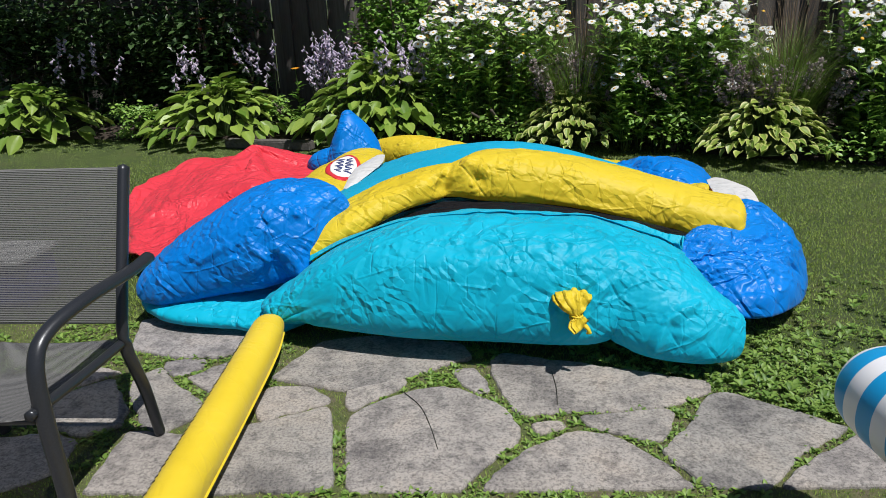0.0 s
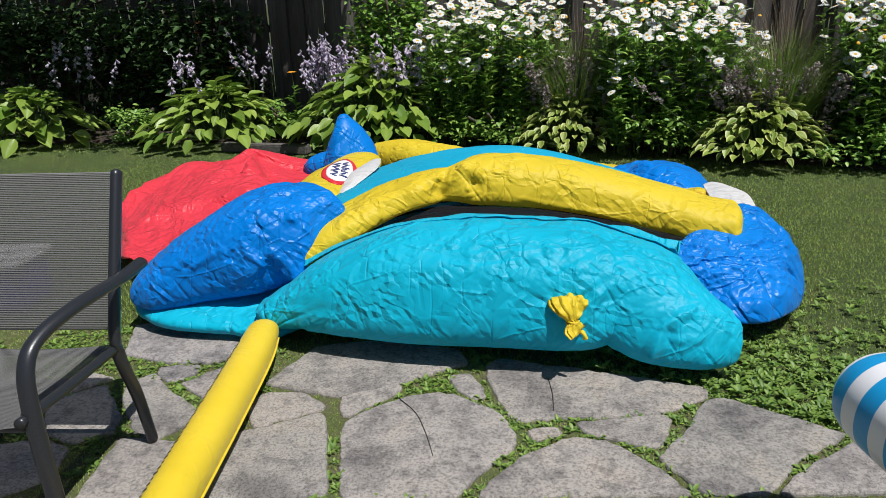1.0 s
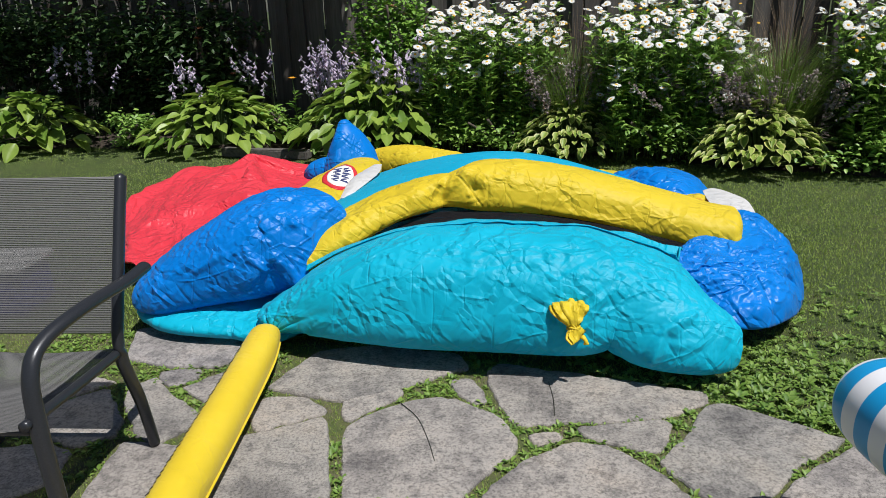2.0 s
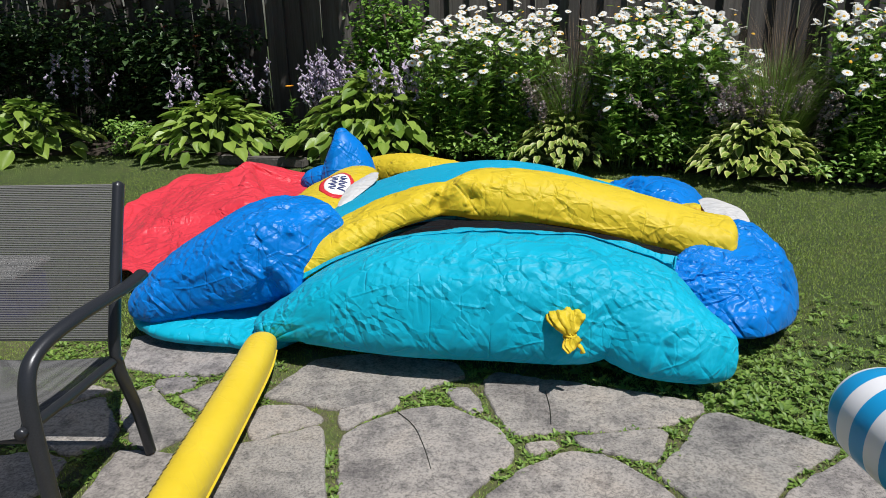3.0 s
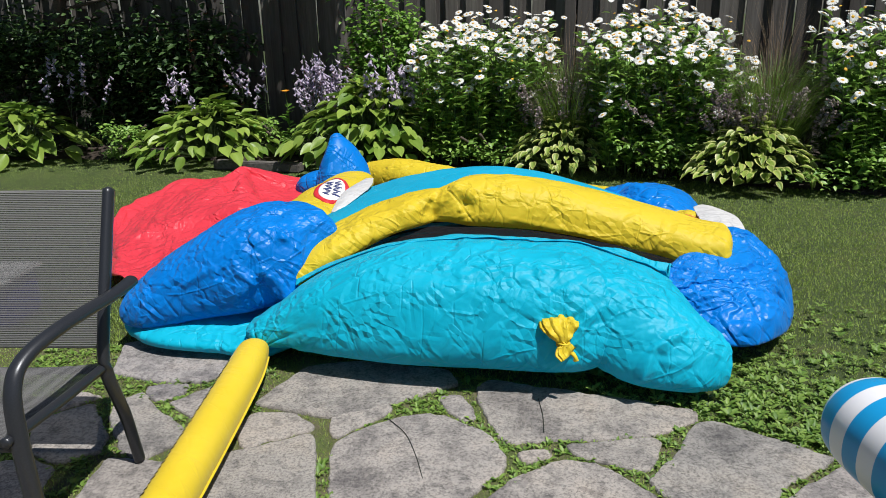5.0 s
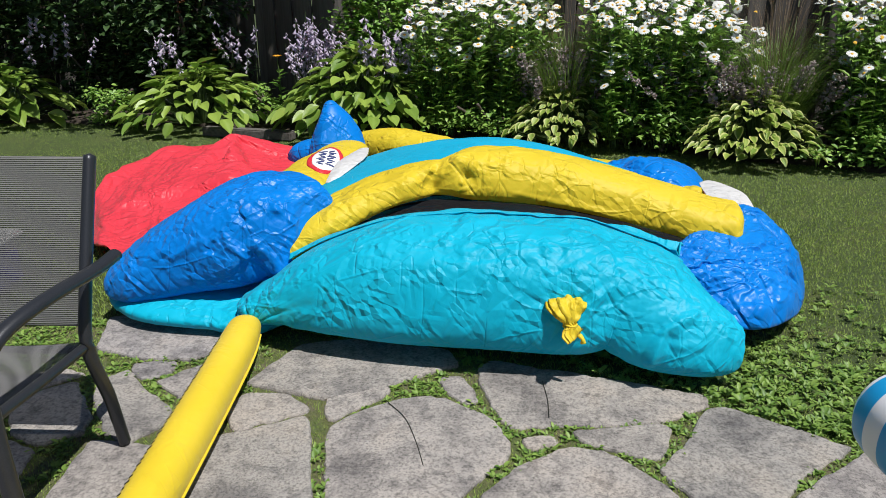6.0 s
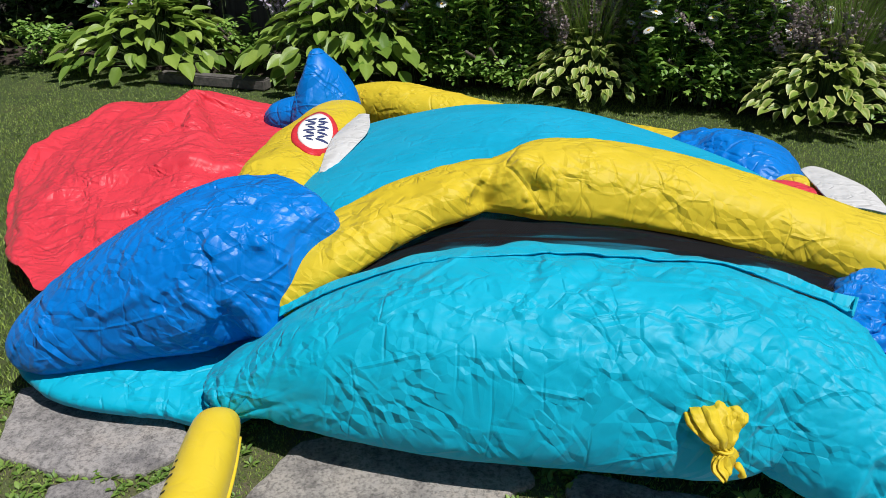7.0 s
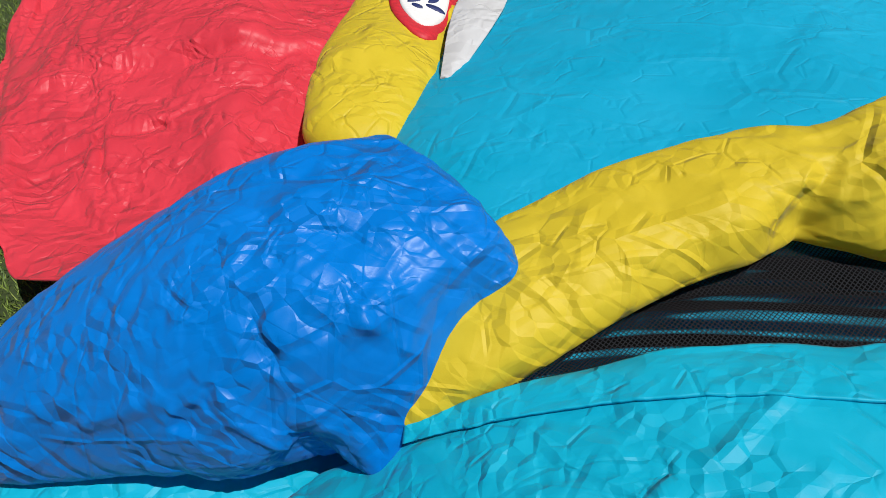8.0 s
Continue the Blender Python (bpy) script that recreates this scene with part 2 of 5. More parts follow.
def soil(name, stops, scale):
    m, nt, b = material(name)
    co = place(nt)
    n = node(nt, "ShaderNodeTexNoise", Scale=scale, Detail=9.0, Roughness=0.7)
    f = node(nt, "ShaderNodeTexNoise", Scale=scale * 14, Detail=5.0, Roughness=0.7)
    for k in (n, f):
        nt.links.new(co, k.inputs["Vector"])
    c = ramp(nt, n.outputs[0], stops)
    c = mixed(nt, 0.7, c.outputs[0], ramp(nt, f.outputs[0], ((0.3, (0.35, 0.35, 0.3)), (0.7, (1, 1, 1)))).outputs[0], "MULTIPLY")
    nt.links.new(c, b.inputs["Base Color"])
    b.inputs["Roughness"].default_value = 0.95
    bump(nt, b, f.outputs[0], 0.8, 0.012)
    return m


def boards():
    """Grey weathered fence boards, grain running up."""
    m, nt, b = material("weathered_board")
    co = place(nt, (30, 30, 1.6))
    info = nt.nodes.new("ShaderNodeObjectInfo")
    shift = mixed(nt, 1.0, co, mixed(nt, 1.0, info.outputs["Random"], (37.0, 37.0, 37.0), "MULTIPLY"), "ADD")
    g = node(nt, "ShaderNodeTexNoise", Scale=1.0, Detail=7.0, Roughness=0.7)
    nt.links.new(shift, g.inputs["Vector"])
    base = ramp(nt, info.outputs["Random"], ((0.0, (0.09, 0.08, 0.072)), (1.0, (0.17, 0.155, 0.14))))
    c = mixed(nt, 0.85, base.outputs[0], ramp(nt, g.outputs[0], ((0.3, (0.4, 0.38, 0.36)), (0.65, (1, 1, 1)))).outputs[0], "MULTIPLY")
    nt.links.new(c, b.inputs["Base Color"])
    b.inputs["Roughness"].default_value = 0.9
    bump(nt, b, g.outputs[0], 0.5, 0.004)
    return m


NET, SLING, FLAG, BOARD = netting(), sling(), flag(), boards()
LAWN = soil("lawn_soil", ((0.3, (0.035, 0.055, 0.012)), (0.5, (0.05, 0.075, 0.016)), (0.75, (0.09, 0.09, 0.03))), 3.0)
MOSS = soil("joint_moss", ((0.35, (0.17, 0.14, 0.09)), (0.5, (0.13, 0.14, 0.05)), (0.7, (0.10, 0.14, 0.035))), 7.0)
MULCH = soil("bed_mulch", ((0.3, (0.03, 0.022, 0.015)), (0.6, (0.07, 0.05, 0.035)), (0.8, (0.12, 0.09, 0.06))), 9.0)
BLADE = leafy("grass_blade", (0.085, 0.165, 0.018), (0.37, 0.48, 0.085), None, 0.55, 0.3)
WEED = leafy("weed_leaf", (0.10, 0.20, 0.026), (0.28, 0.41, 0.08), None, 0.5, 0.3)
HOSTA = leafy("hosta_leaf", (0.13, 0.24, 0.03), (0.34, 0.46, 0.08), None, 0.4, 0.28)
HOSTA_PALE = leafy("variegated_hosta_leaf", (0.16, 0.27, 0.03), (0.34, 0.44, 0.08), (0.56, 0.58, 0.20), 0.42, 0.28)
DAISY_LEAF = leafy("daisy_leaf", (0.12, 0.26, 0.035), (0.34, 0.52, 0.10), None, 0.45, 0.25)
VINE_LEAF = leafy("vine_leaf", (0.03, 0.07, 0.02), (0.09, 0.16, 0.045), None, 0.4, 0.22)
SHRUB_LEAF = leafy("shrub_leaf", (0.10, 0.24, 0.025), (0.24, 0.42, 0.06), None, 0.45, 0.28)
STRAW = leafy("ornamental_grass", (0.10, 0.19, 0.03), (0.32, 0.44, 0.11), None, 0.55, 0.3)
REED = leafy("dry_plume", (0.17, 0.11, 0.07), (0.32, 0.23, 0.15), None, 0.7, 0.3)
SEED = leafy("faded_spike", (0.26, 0.20, 0.20), (0.48, 0.40, 0.38), None, 0.8, 0.2)
STEM = leafy("green_stem", (0.06, 0.11, 0.03), (0.11, 0.17, 0.05), None, 0.5, 0.15)
PETAL = leafy("white_petal", (0.74, 0.74, 0.72), (0.86, 0.86, 0.84), None, 0.6, 0.25)
LILAC = leafy("lilac_bell", (0.44, 0.37, 0.52), (0.70, 0.61, 0.74), None, 0.55, 0.3)
ORANGE = leafy("orange_petal", (0.75, 0.30, 0.02), (0.85, 0.42, 0.03), None, 0.55, 0.25)
CORAL = leafy("coral_petal", (0.62, 0.28, 0.20), (0.76, 0.46, 0.36), None, 0.6, 0.25)
RUST = leafy("rust_hip", (0.16, 0.06, 0.025), (0.26, 0.10, 0.04), None, 0.6, 0.1)
DISC = plain("daisy_disc", (0.62, 0.36, 0.03), 0.8, 0.0, 400.0, 0.4, 0.5)
BARK = plain("bark", (0.09, 0.07, 0.055), 0.9, 0.0, 40.0, 0.4, 0.6)

# ---- mesh helpers ----
rng = np.random.default_rng(7)


def mesh_of(name, verts, faces, mat, smooth=True, uv=None):
    me = bpy.data.meshes.new(name)
    me.from_pydata([tuple(v) for v in verts], [], faces)
    if mat:
        me.materials.append(mat)
    me.polygons.foreach_set("use_smooth", [smooth] * len(me.polygons))
    if uv is not None:
        layer = me.uv_layers.new(name="UVMap")
        loop = np.zeros(len(me.loops), np.int32)
        me.loops.foreach_get("vertex_index", loop)
        layer.data.foreach_set("uv", np.asarray(uv, np.float32)[loop].ravel())
    me.update()
    return me


def part(name, me, parent, label="", at=None):
    ob = new(name, me)
    ob.parent = parent
    if at is not None:
        ob.matrix_basis = at
    if label:
        tagged(ob, label)
    return ob


def thing(name, at, label, category, group="", kind=""):
    ob = new(name)
    ob.location = at
    ob.empty_display_size = 0.1
    return tagged(ob, label, category, group, kind)


def batch(name, tv, tf, mats, mat, smooth=True):
    """One mesh of many copies of a small template, each under its own 4 x 4 matrix."""
    tv, mats = np.asarray(tv, float), np.asarray(mats, float)
    n, k = len(mats), len(tv)
    co = np.einsum("nij,kj->nki", mats[:, :3, :3], tv) + mats[:, None, :3, 3]
    sizes = np.array([len(f) for f in tf])
    flat = np.concatenate([np.asarray(f) for f in tf])
    loops = (flat[None] + (np.arange(n) * k)[:, None]).ravel().astype(np.int32)
    tot = np.tile(sizes, n).astype(np.int32)
    me = bpy.data.meshes.new(name)
    me.vertices.add(n * k)
    me.vertices.foreach_set("co", co.astype(np.float32).ravel())
    me.loops.add(len(loops))
    me.loops.foreach_set("vertex_index", loops)
    me.polygons.add(len(tot))
    me.polygons.foreach_set("loop_start", (np.cumsum(tot) - tot).astype(np.int32))
    me.polygons.foreach_set("loop_total", tot)
    me.polygons.foreach_set("use_smooth", [smooth] * len(tot))
    me.materials.append(mat)
    me.update(calc_edges=True)
    me.validate()
    return me


def frames(pos, ahead, up, size):
    """Matrices whose y axis points along ahead and whose z axis leans to up."""
    pos, ahead, up = (np.asarray(a, float) for a in (pos, ahead, up))
    y = ahead / np.linalg.norm(ahead, axis=1, keepdims=True)
    x = np.cross(y, up)
    x /= np.linalg.norm(x, axis=1, keepdims=True) + 1e-9
    z = np.cross(x, y)
    size = np.broadcast_to(np.asarray(size, float).reshape(-1, 1) if np.ndim(size) < 2 else size, (len(pos), 3))
    m = np.zeros((len(pos), 4, 4))
    m[:, :3, 0], m[:, :3, 1], m[:, :3, 2], m[:, :3, 3], m[:, 3, 3] = x * size[:, :1], y * size[:, 1:2], z * size[:, 2:], pos, 1
    return m


def spline(points, n, closed=False):
    """Catmull-Rom through the points, n samples, even in the points' numbers."""
    p = np.asarray(points, float)
    k = len(p)
    u = np.linspace(0, k, n, endpoint=False) if closed else np.linspace(0, k - 1, n)
    i = np.floor(u).astype(int)
    if not closed:
        i = np.minimum(i, k - 2)
    f = (u - i)[:, None]
    pick = (lambda j: p[j % k]) if closed else (lambda j: p[np.clip(j, 0, k - 1)])
    a, b, c, d = pick(i - 1), pick(i), pick(i + 1), pick(i + 2)
    return 0.5 * (2 * b + (c - a) * f + (2 * a - 5 * b + 4 * c - d) * f**2 + (3 * b - a - 3 * c + d) * f**3)


def waves(p, seed):
    """A smooth field from a few sine waves, about -1 to 1."""
    r = np.random.default_rng(seed)
    out = np.zeros(len(p))
    for _ in range(5):
        k = r.normal(size=3)
        out += np.sin(p @ k + r.uniform(0, 6.3))
    return out / 3.2


def nearest(points, seeds):
    """Squared distance from each point to the nearest seed."""
    tree = kdtree.KDTree(len(seeds))
    for i, v in enumerate(seeds):
        tree.insert(v, i)
    tree.balance()
    find = tree.find
    return np.fromiter((find(v)[2] for v in points.tolist()), np.float32, len(points)) ** 2


def crease(me, seed, layers=((0.14, 0.07), (0.07, 0.11), (0.038, 0.11)), along=None, floor=0.004, top=0.4, swell=0.006, gathers=(), pleats=(), rough=()):
    """Crumples a cloth mesh into flat pieces that meet in straight sharp folds, at several sizes.
    layers: (size, slope). along: the way that most folds run. top: how much of it faces that look up get.
    gathers: (place, reach, count, height) for folds that run out from a place. pleats: (from, to, width, height) single ridges and valleys.
    rough: (place, reach, extra) where the cloth is bunched up."""
    r = np.random.default_rng(seed)
    n = len(me.vertices)
    co, no = np.zeros(n * 3, np.float32), np.zeros(n * 3, np.float32)
    me.vertices.foreach_get("co", co)
    me.vertex_normals.foreach_get("vector", no)
    co, no = co.reshape(-1, 3).astype(float), no.reshape(-1, 3).astype(float)
    area, first = np.zeros(len(me.polygons), np.float32), np.zeros(len(me.polygons), np.int32)
    me.polygons.foreach_get("area", area)
    me.polygons.foreach_get("loop_start", first)
    corner = np.zeros(len(me.loops), np.int32)
    me.loops.foreach_get("vertex_index", corner)
    area = area.astype(float)
    bent = co + 0.010 * np.stack([waves(co * 9.0, seed + 20 + i) for i in range(3)], 1)
    d = swell * waves(co * 5.0, seed)
    bunched = np.zeros(n)
    for at, far, extra in rough:
        bunched += extra * np.exp(-np.sum((co - np.asarray(at)) ** 2, 1) / far**2)
    for k, (edge, slope) in enumerate(layers):
        way = r.normal(size=3)
        if along is not None:
            way = np.asarray(along, float) + 0.3 * way
        way /= np.linalg.norm(way)
        q = bent - 0.68 * np.outer(bent @ way, way)
        count = int(max(12, 1.9 * area.sum() / edge**2))
        share = area * np.exp(2.2 * waves(co[corner[first]] * (0.45 / edge), seed + 70 + k))
        h = np.zeros(n)
        for sign in (1, -1):
            pick = q[corner[first[r.choice(len(area), count, p=share / share.sum())]]]
            h += sign * nearest(q, pick + r.normal(scale=0.2 * edge, size=pick.shape))
        gate = np.clip(0.55 + 1.1 * waves(co * (0.4 / edge), seed + 60 + k), 0.2, 1.2) + bunched
        d += slope / edge * gate * np.clip(h, -edge**2, edge**2)
    d *= np.maximum(np.clip(1.25 - no[:, 2], top, 1.0), np.minimum(1, bunched))
    for at, far, lines, height in gathers:
        rel = co - np.asarray(at)
        q = np.linalg.norm(rel, axis=1)
        ang = np.arctan2(rel[:, 2] + 0.6 * rel[:, 1], rel[:, 0])
        ridge = 1 - np.abs(np.sin(ang * lines / 2 + 1.8 * waves(co * 7, seed + 5)))
        d += height * np.clip(0.4 + waves(co * 9, seed + 6), 0, 1) * ridge**2 * np.exp(-((q / far) ** 2)) * np.minimum(1, q / 0.03)
    for a, b, wide, height in pleats:
        a, b = np.asarray(a, float), np.asarray(b, float)
        t = np.clip((bent - a) @ (b - a) / ((b - a) @ (b - a)), 0, 1)
        far = np.linalg.norm(bent - a - t[:, None] * (b - a), axis=1) / (wide * (0.35 + 0.65 * np.sin(math.pi * (0.15 + 0.7 * t))))
        d += height * np.clip(1 - far, 0, 1) ** 1.3
    co += no * d[:, None]
    if floor is not None:
        co[:, 2] = np.maximum(co[:, 2], floor)
    me.vertices.foreach_set("co", co.astype(np.float32).ravel())
    me.update()
    return me


def settle(me, grow, hold, steps=10, seed=0, bend=0.02, knots=()):
    """Cloth with more stuff than its form needs: the skin grows, held softly to its form, and buckles into folds; then it stays as it is.
    grow: share by which it grows. hold: how firmly each part keeps its place. knots: (place, reach, extra) where more is gathered."""
    ob = new("cloth", me)
    n = len(me.vertices)
    co, no = np.zeros(n * 3, np.float32), np.zeros(n * 3, np.float32)
    me.vertices.foreach_get("co", co)
    me.vertex_normals.foreach_get("vector", no)
    co, no = co.reshape(-1, 3).astype(float), no.reshape(-1, 3)
    slack = np.clip(0.55 + 0.6 * waves(co * 4.5, seed), 0.15, 1.0) * np.clip(1.35 - no[:, 2], 0.5, 1.0)
    for at, far, extra in knots:
        slack += extra * np.exp(-np.sum((co - np.asarray(at)) ** 2, 1) / far**2)
    slack = np.clip(slack, 0.0, 1.0)
    firm, loose = ob.vertex_groups.new(name="hold"), ob.vertex_groups.new(name="loose")
    for level in range(21):
        ids = np.nonzero(np.round(slack * 20).astype(int) == level)[0].tolist()
        firm.add(ids, hold * (1.3 - level / 20), "REPLACE")
        loose.add(ids, 1 - level / 20, "REPLACE")
    area, first = np.zeros(len(me.polygons), np.float32), np.zeros(len(me.polygons), np.int32)
    me.polygons.foreach_get("area", area)
    me.polygons.foreach_get("loop_start", first)
    corner = np.zeros(len(me.loops), np.int32)
    me.loops.foreach_get("vertex_index", corner)
    small = np.unique(np.r_[corner[first[area < 0.4 * np.median(area)]], n - 2, n - 1]).tolist()
    firm.add(small, 1.0, "REPLACE")
    loose.add(small, 1.0, "REPLACE")
    m = ob.modifiers.new("cloth", "CLOTH")
    st = m.settings
    st.quality, st.mass, st.air_damping = 4, 0.15, 2.0
    st.tension_stiffness, st.compression_stiffness, st.shear_stiffness, st.bending_stiffness = 30, 30, 15, bend
    st.tension_damping, st.compression_damping, st.shear_damping, st.bending_damping = 8, 8, 8, 0.5
    st.vertex_group_mass, st.pin_stiffness = "hold", 1.0
    st.vertex_group_shrink, st.shrink_max, st.shrink_min = "loose", 0.0, -grow
    st.effector_weights.gravity = 0.0
    m.collision_settings.use_collision = False
    m.point_cache.frame_start, m.point_cache.frame_end = 1, steps
    for k in range(1, steps + 1):
        scene.frame_set(k)
    done = ob.evaluated_get(bpy.context.evaluated_depsgraph_get()).data
    out = np.zeros(n * 3, np.float32)
    done.vertices.foreach_get("co", out)
    bpy.data.objects.remove(ob)
    out[2::3] = np.maximum(out[2::3], 0.004)
    me.vertices.foreach_set("co", out)
    me.update()
    scene.frame_set(1)
    return me


def loft(name, rings, mat):
    """A closed skin over rings of equally many points, capped with a fan at each end."""
    rings = np.asarray(rings, float)
    nu, nv, _ = rings.shape
    verts = rings.reshape(-1, 3).tolist() + [rings[0].mean(0).tolist(), rings[-1].mean(0).tolist()]
    faces = []
    for i in range(nu - 1):
        for j in range(nv):
            k = (j + 1) % nv
            faces.append((i * nv + j, i * nv + k, (i + 1) * nv + k, (i + 1) * nv + j))
    for j in range(nv):
        k = (j + 1) % nv
        faces.append((nu * nv, k, j))
        faces.append((nu * nv + 1, (nu - 1) * nv + j, (nu - 1) * nv + k))
    return mesh_of(name, verts, faces, mat)


def sausage(name, stations, mat, nu=120, nv=72, square=2.3, round_in=(0.12, 0.12), lean=0.0, pleat=None):
    """A stuffed form along a curve. stations: x, y, z, half width, half height."""
    s = spline(stations, nu)
    t = np.gradient(s[:, :3], axis=0)
    t /= np.linalg.norm(t, axis=1, keepdims=True)
    side = np.cross(t, (0, 0, 1.0)) + (1e-6, 0, 0)
    side /= np.linalg.norm(side, axis=1, keepdims=True)
    up = np.cross(side, t)
    u = np.linspace(0, 1, nu)
    fade = np.ones(nu)
    for e, v in zip(round_in, (u, 1 - u)):
        if e:
            fade *= np.sqrt(np.clip(1 - np.clip(1 - v / e, 0, 1) ** 2, 0.0004, 1))
    a = np.linspace(0, 2 * math.pi, nv, endpoint=False)
    ca, sa = np.cos(a), np.sin(a)
    ca, sa = np.sign(ca) * np.abs(ca) ** (2 / square), np.sign(sa) * np.abs(sa) ** (2 / square)
    if pleat:
        fold = 1 + pleat[1] * (2 * np.abs(((a * pleat[0] / (2 * math.pi) + 0.08 * np.sin(3 * a)) % 1) * 2 - 1) - 1)
        ca, sa = ca * fold, sa * fold
    hw, hh = s[:, 3] * fade, s[:, 4] * fade
    rings = s[:, None, :3] + (side * hw[:, None])[:, None] * ca[None, :, None] + (up * hh[:, None])[:, None] * sa[None, :, None]
    if lean:
        rings += (side * (lean * hh)[:, None])[:, None] * sa[None, :, None]
    return loft(name, rings, mat)


def puff(name, outline, mat, rise, n=160, rings=44, power=2.4, soft=1.7, sag=0.02):
    """A stuffed form lying over a plan outline of x, y, edge height. rise(x, y): the middle's height over the edge."""
    o = spline(outline, n, True)
    c = o.mean(0)
    levels = []
    for r in np.linspace(0, 1, rings)[1:]:
        p = c + (o - c) * r
        p[:, 2] = c[2] * (1 - r) + o[:, 2] * r + rise(p[:, 0], p[:, 1]) * np.clip(1 - r**power, 0, 1) ** (1 / soft)
        levels.append(p)
    for r in (0.985, 0.93, 0.6, 0.1):
        p = c + (o - c) * r
        p[:, 2] = np.maximum(o[:, 2] * r + c[2] * (1 - r) - sag * (1 - r * 0.6) - 0.012, 0.004)
        levels.append(p)
    return loft(name, levels, mat)


def patch(name, south, east, north, west, mat, nu=90, nv=60, rise=None):
    """A sheet between four curves: south and north run west to east, west and east run south to north."""
    s, n_, w, e = spline(south, nu), spline(north, nu), spline(west, nv), spline(east, nv)
    u, v = np.linspace(0, 1, nu)[None, :, None], np.linspace(0, 1, nv)[:, None, None]
    g = (1 - v) * s[None] + v * n_[None] + (1 - u) * w[:, None] + u * e[:, None]
    g = g - ((1 - u) * (1 - v) * s[0] + u * (1 - v) * s[-1] + (1 - u) * v * n_[0] + u * v * n_[-1])
    if rise:
        g[..., 2] += rise(u[..., 0] + 0 * v[..., 0], v[..., 0] + 0 * u[..., 0])
    faces = [(j * nu + i, j * nu + i + 1, (j + 1) * nu + i + 1, (j + 1) * nu + i) for j in range(nv - 1) for i in range(nu - 1)]
    return mesh_of(name, g.reshape(-1, 3), faces, mat)


def thicken(ob, depth):
    m = ob.modifiers.new("cloth", "SOLIDIFY")
    m.thickness, m.offset = depth, -1
    return ob


def rounder(ob):
    m = ob.modifiers.new("rounding", "SUBSURF")
    m.levels = m.render_levels = 1
    return ob


def pipe(name, points, radius, mat, n=40, sides=12, flat=1.0, ends=0.0):
    """A round tube along a curve."""
    s = spline(np.asarray(points, float), n)
    st = np.c_[s, np.full(n, radius), np.full(n, radius * flat)]
    return sausage(name, st[np.linspace(0, n - 1, n).astype(int)], mat, n, sides, 2.0, (ends, ends))


def boxed(name, size, mat, edge=0.004, at=(0, 0, 0)):
    bm = bmesh.new()
    bmesh.ops.create_cube(bm, size=1, matrix=Matrix.Translation(at) @ Matrix.Diagonal((*size, 1)))
    if edge:
        bmesh.ops.bevel(bm, geom=bm.edges[:], offset=edge, segments=2, affect="EDGES")
    me = bpy.data.meshes.new(name)
    bm.to_mesh(me)
    bm.free()
    me.materials.append(mat)
    return me


def mat4(a):
    return Matrix([list(r) for r in a])


def chain(ob):
    v = Vector((0, 0, 0))
    while ob:
        v += ob.location
        ob = ob.parent
    return v


def laid(name, me, parent, label=""):
    """A part whose mesh is written in the world's metres."""
    return part(name, me, parent, label, Matrix.Translation(-chain(parent)))


# ---- ground ----
def edge_y(x):
    """Where the lawn ends and the flower bed begins."""
    return np.interp(x, (-9, -5.2, -3, -1, 0.2, 1.3, 1.9, 3.0, 9), (12.5, 12.15, 12.0, 11.55, 11.45, 11.15, 10.7, 10.15, 7.8))


def fence_y(x):
    return 12.75 - 0.19 * x


def in_patio(x, y):
    """The paved ground in front of the lawn."""
    front = np.interp(x, (-9, -2.6, -1.8, -1.2, 0.0, 0.8, 1.25, 1.7, 9), (7.2, 7.5, 7.45, 7.5, 7.15, 6.88, 6.6, 6.3, 3.2))
    return y < front


gx = np.concatenate([[-600, -60, -14], np.linspace(-9, 9, 37), [14, 60, 600]])
gy = np.concatenate([[-600, -60, -6], np.linspace(0, 14, 29), [20, 60, 600]])
verts = [(x, y, -0.022) for y in gy for x in gx]
faces = [(j * len(gx) + i, j * len(gx) + i + 1, (j + 1) * len(gx) + i + 1, (j + 1) * len(gx) + i) for j in range(len(gy) - 1) for i in range(len(gx) - 1)]
ground = tagged(new("ground", mesh_of("ground", verts, faces, LAWN)), "mown green lawn with dry and mossy patches", "lawn", kind="structure")

bx = np.linspace(-8.5, 7.5, 65)
verts, faces = [], []
for x in bx:
    a, b = edge_y(x) + 0.05 * math.sin(5 * x) + 0.22, fence_y(x) + 0.6
    verts += [(x, a, -0.03), (x, a + 0.06, 0.012), (x, (a + b) / 2, 0.05), (x, b, 0.05)]
faces = [(i * 4 + k, (i + 1) * 4 + k, (i + 1) * 4 + k + 1, i * 4 + k + 1) for i in range(64) for k in range(3)]
bed = tagged(new("flower_bed", mesh_of("flower_bed", verts, faces, MULCH)), "dark mulch of the flower bed along the fence", "flower bed", kind="structure")

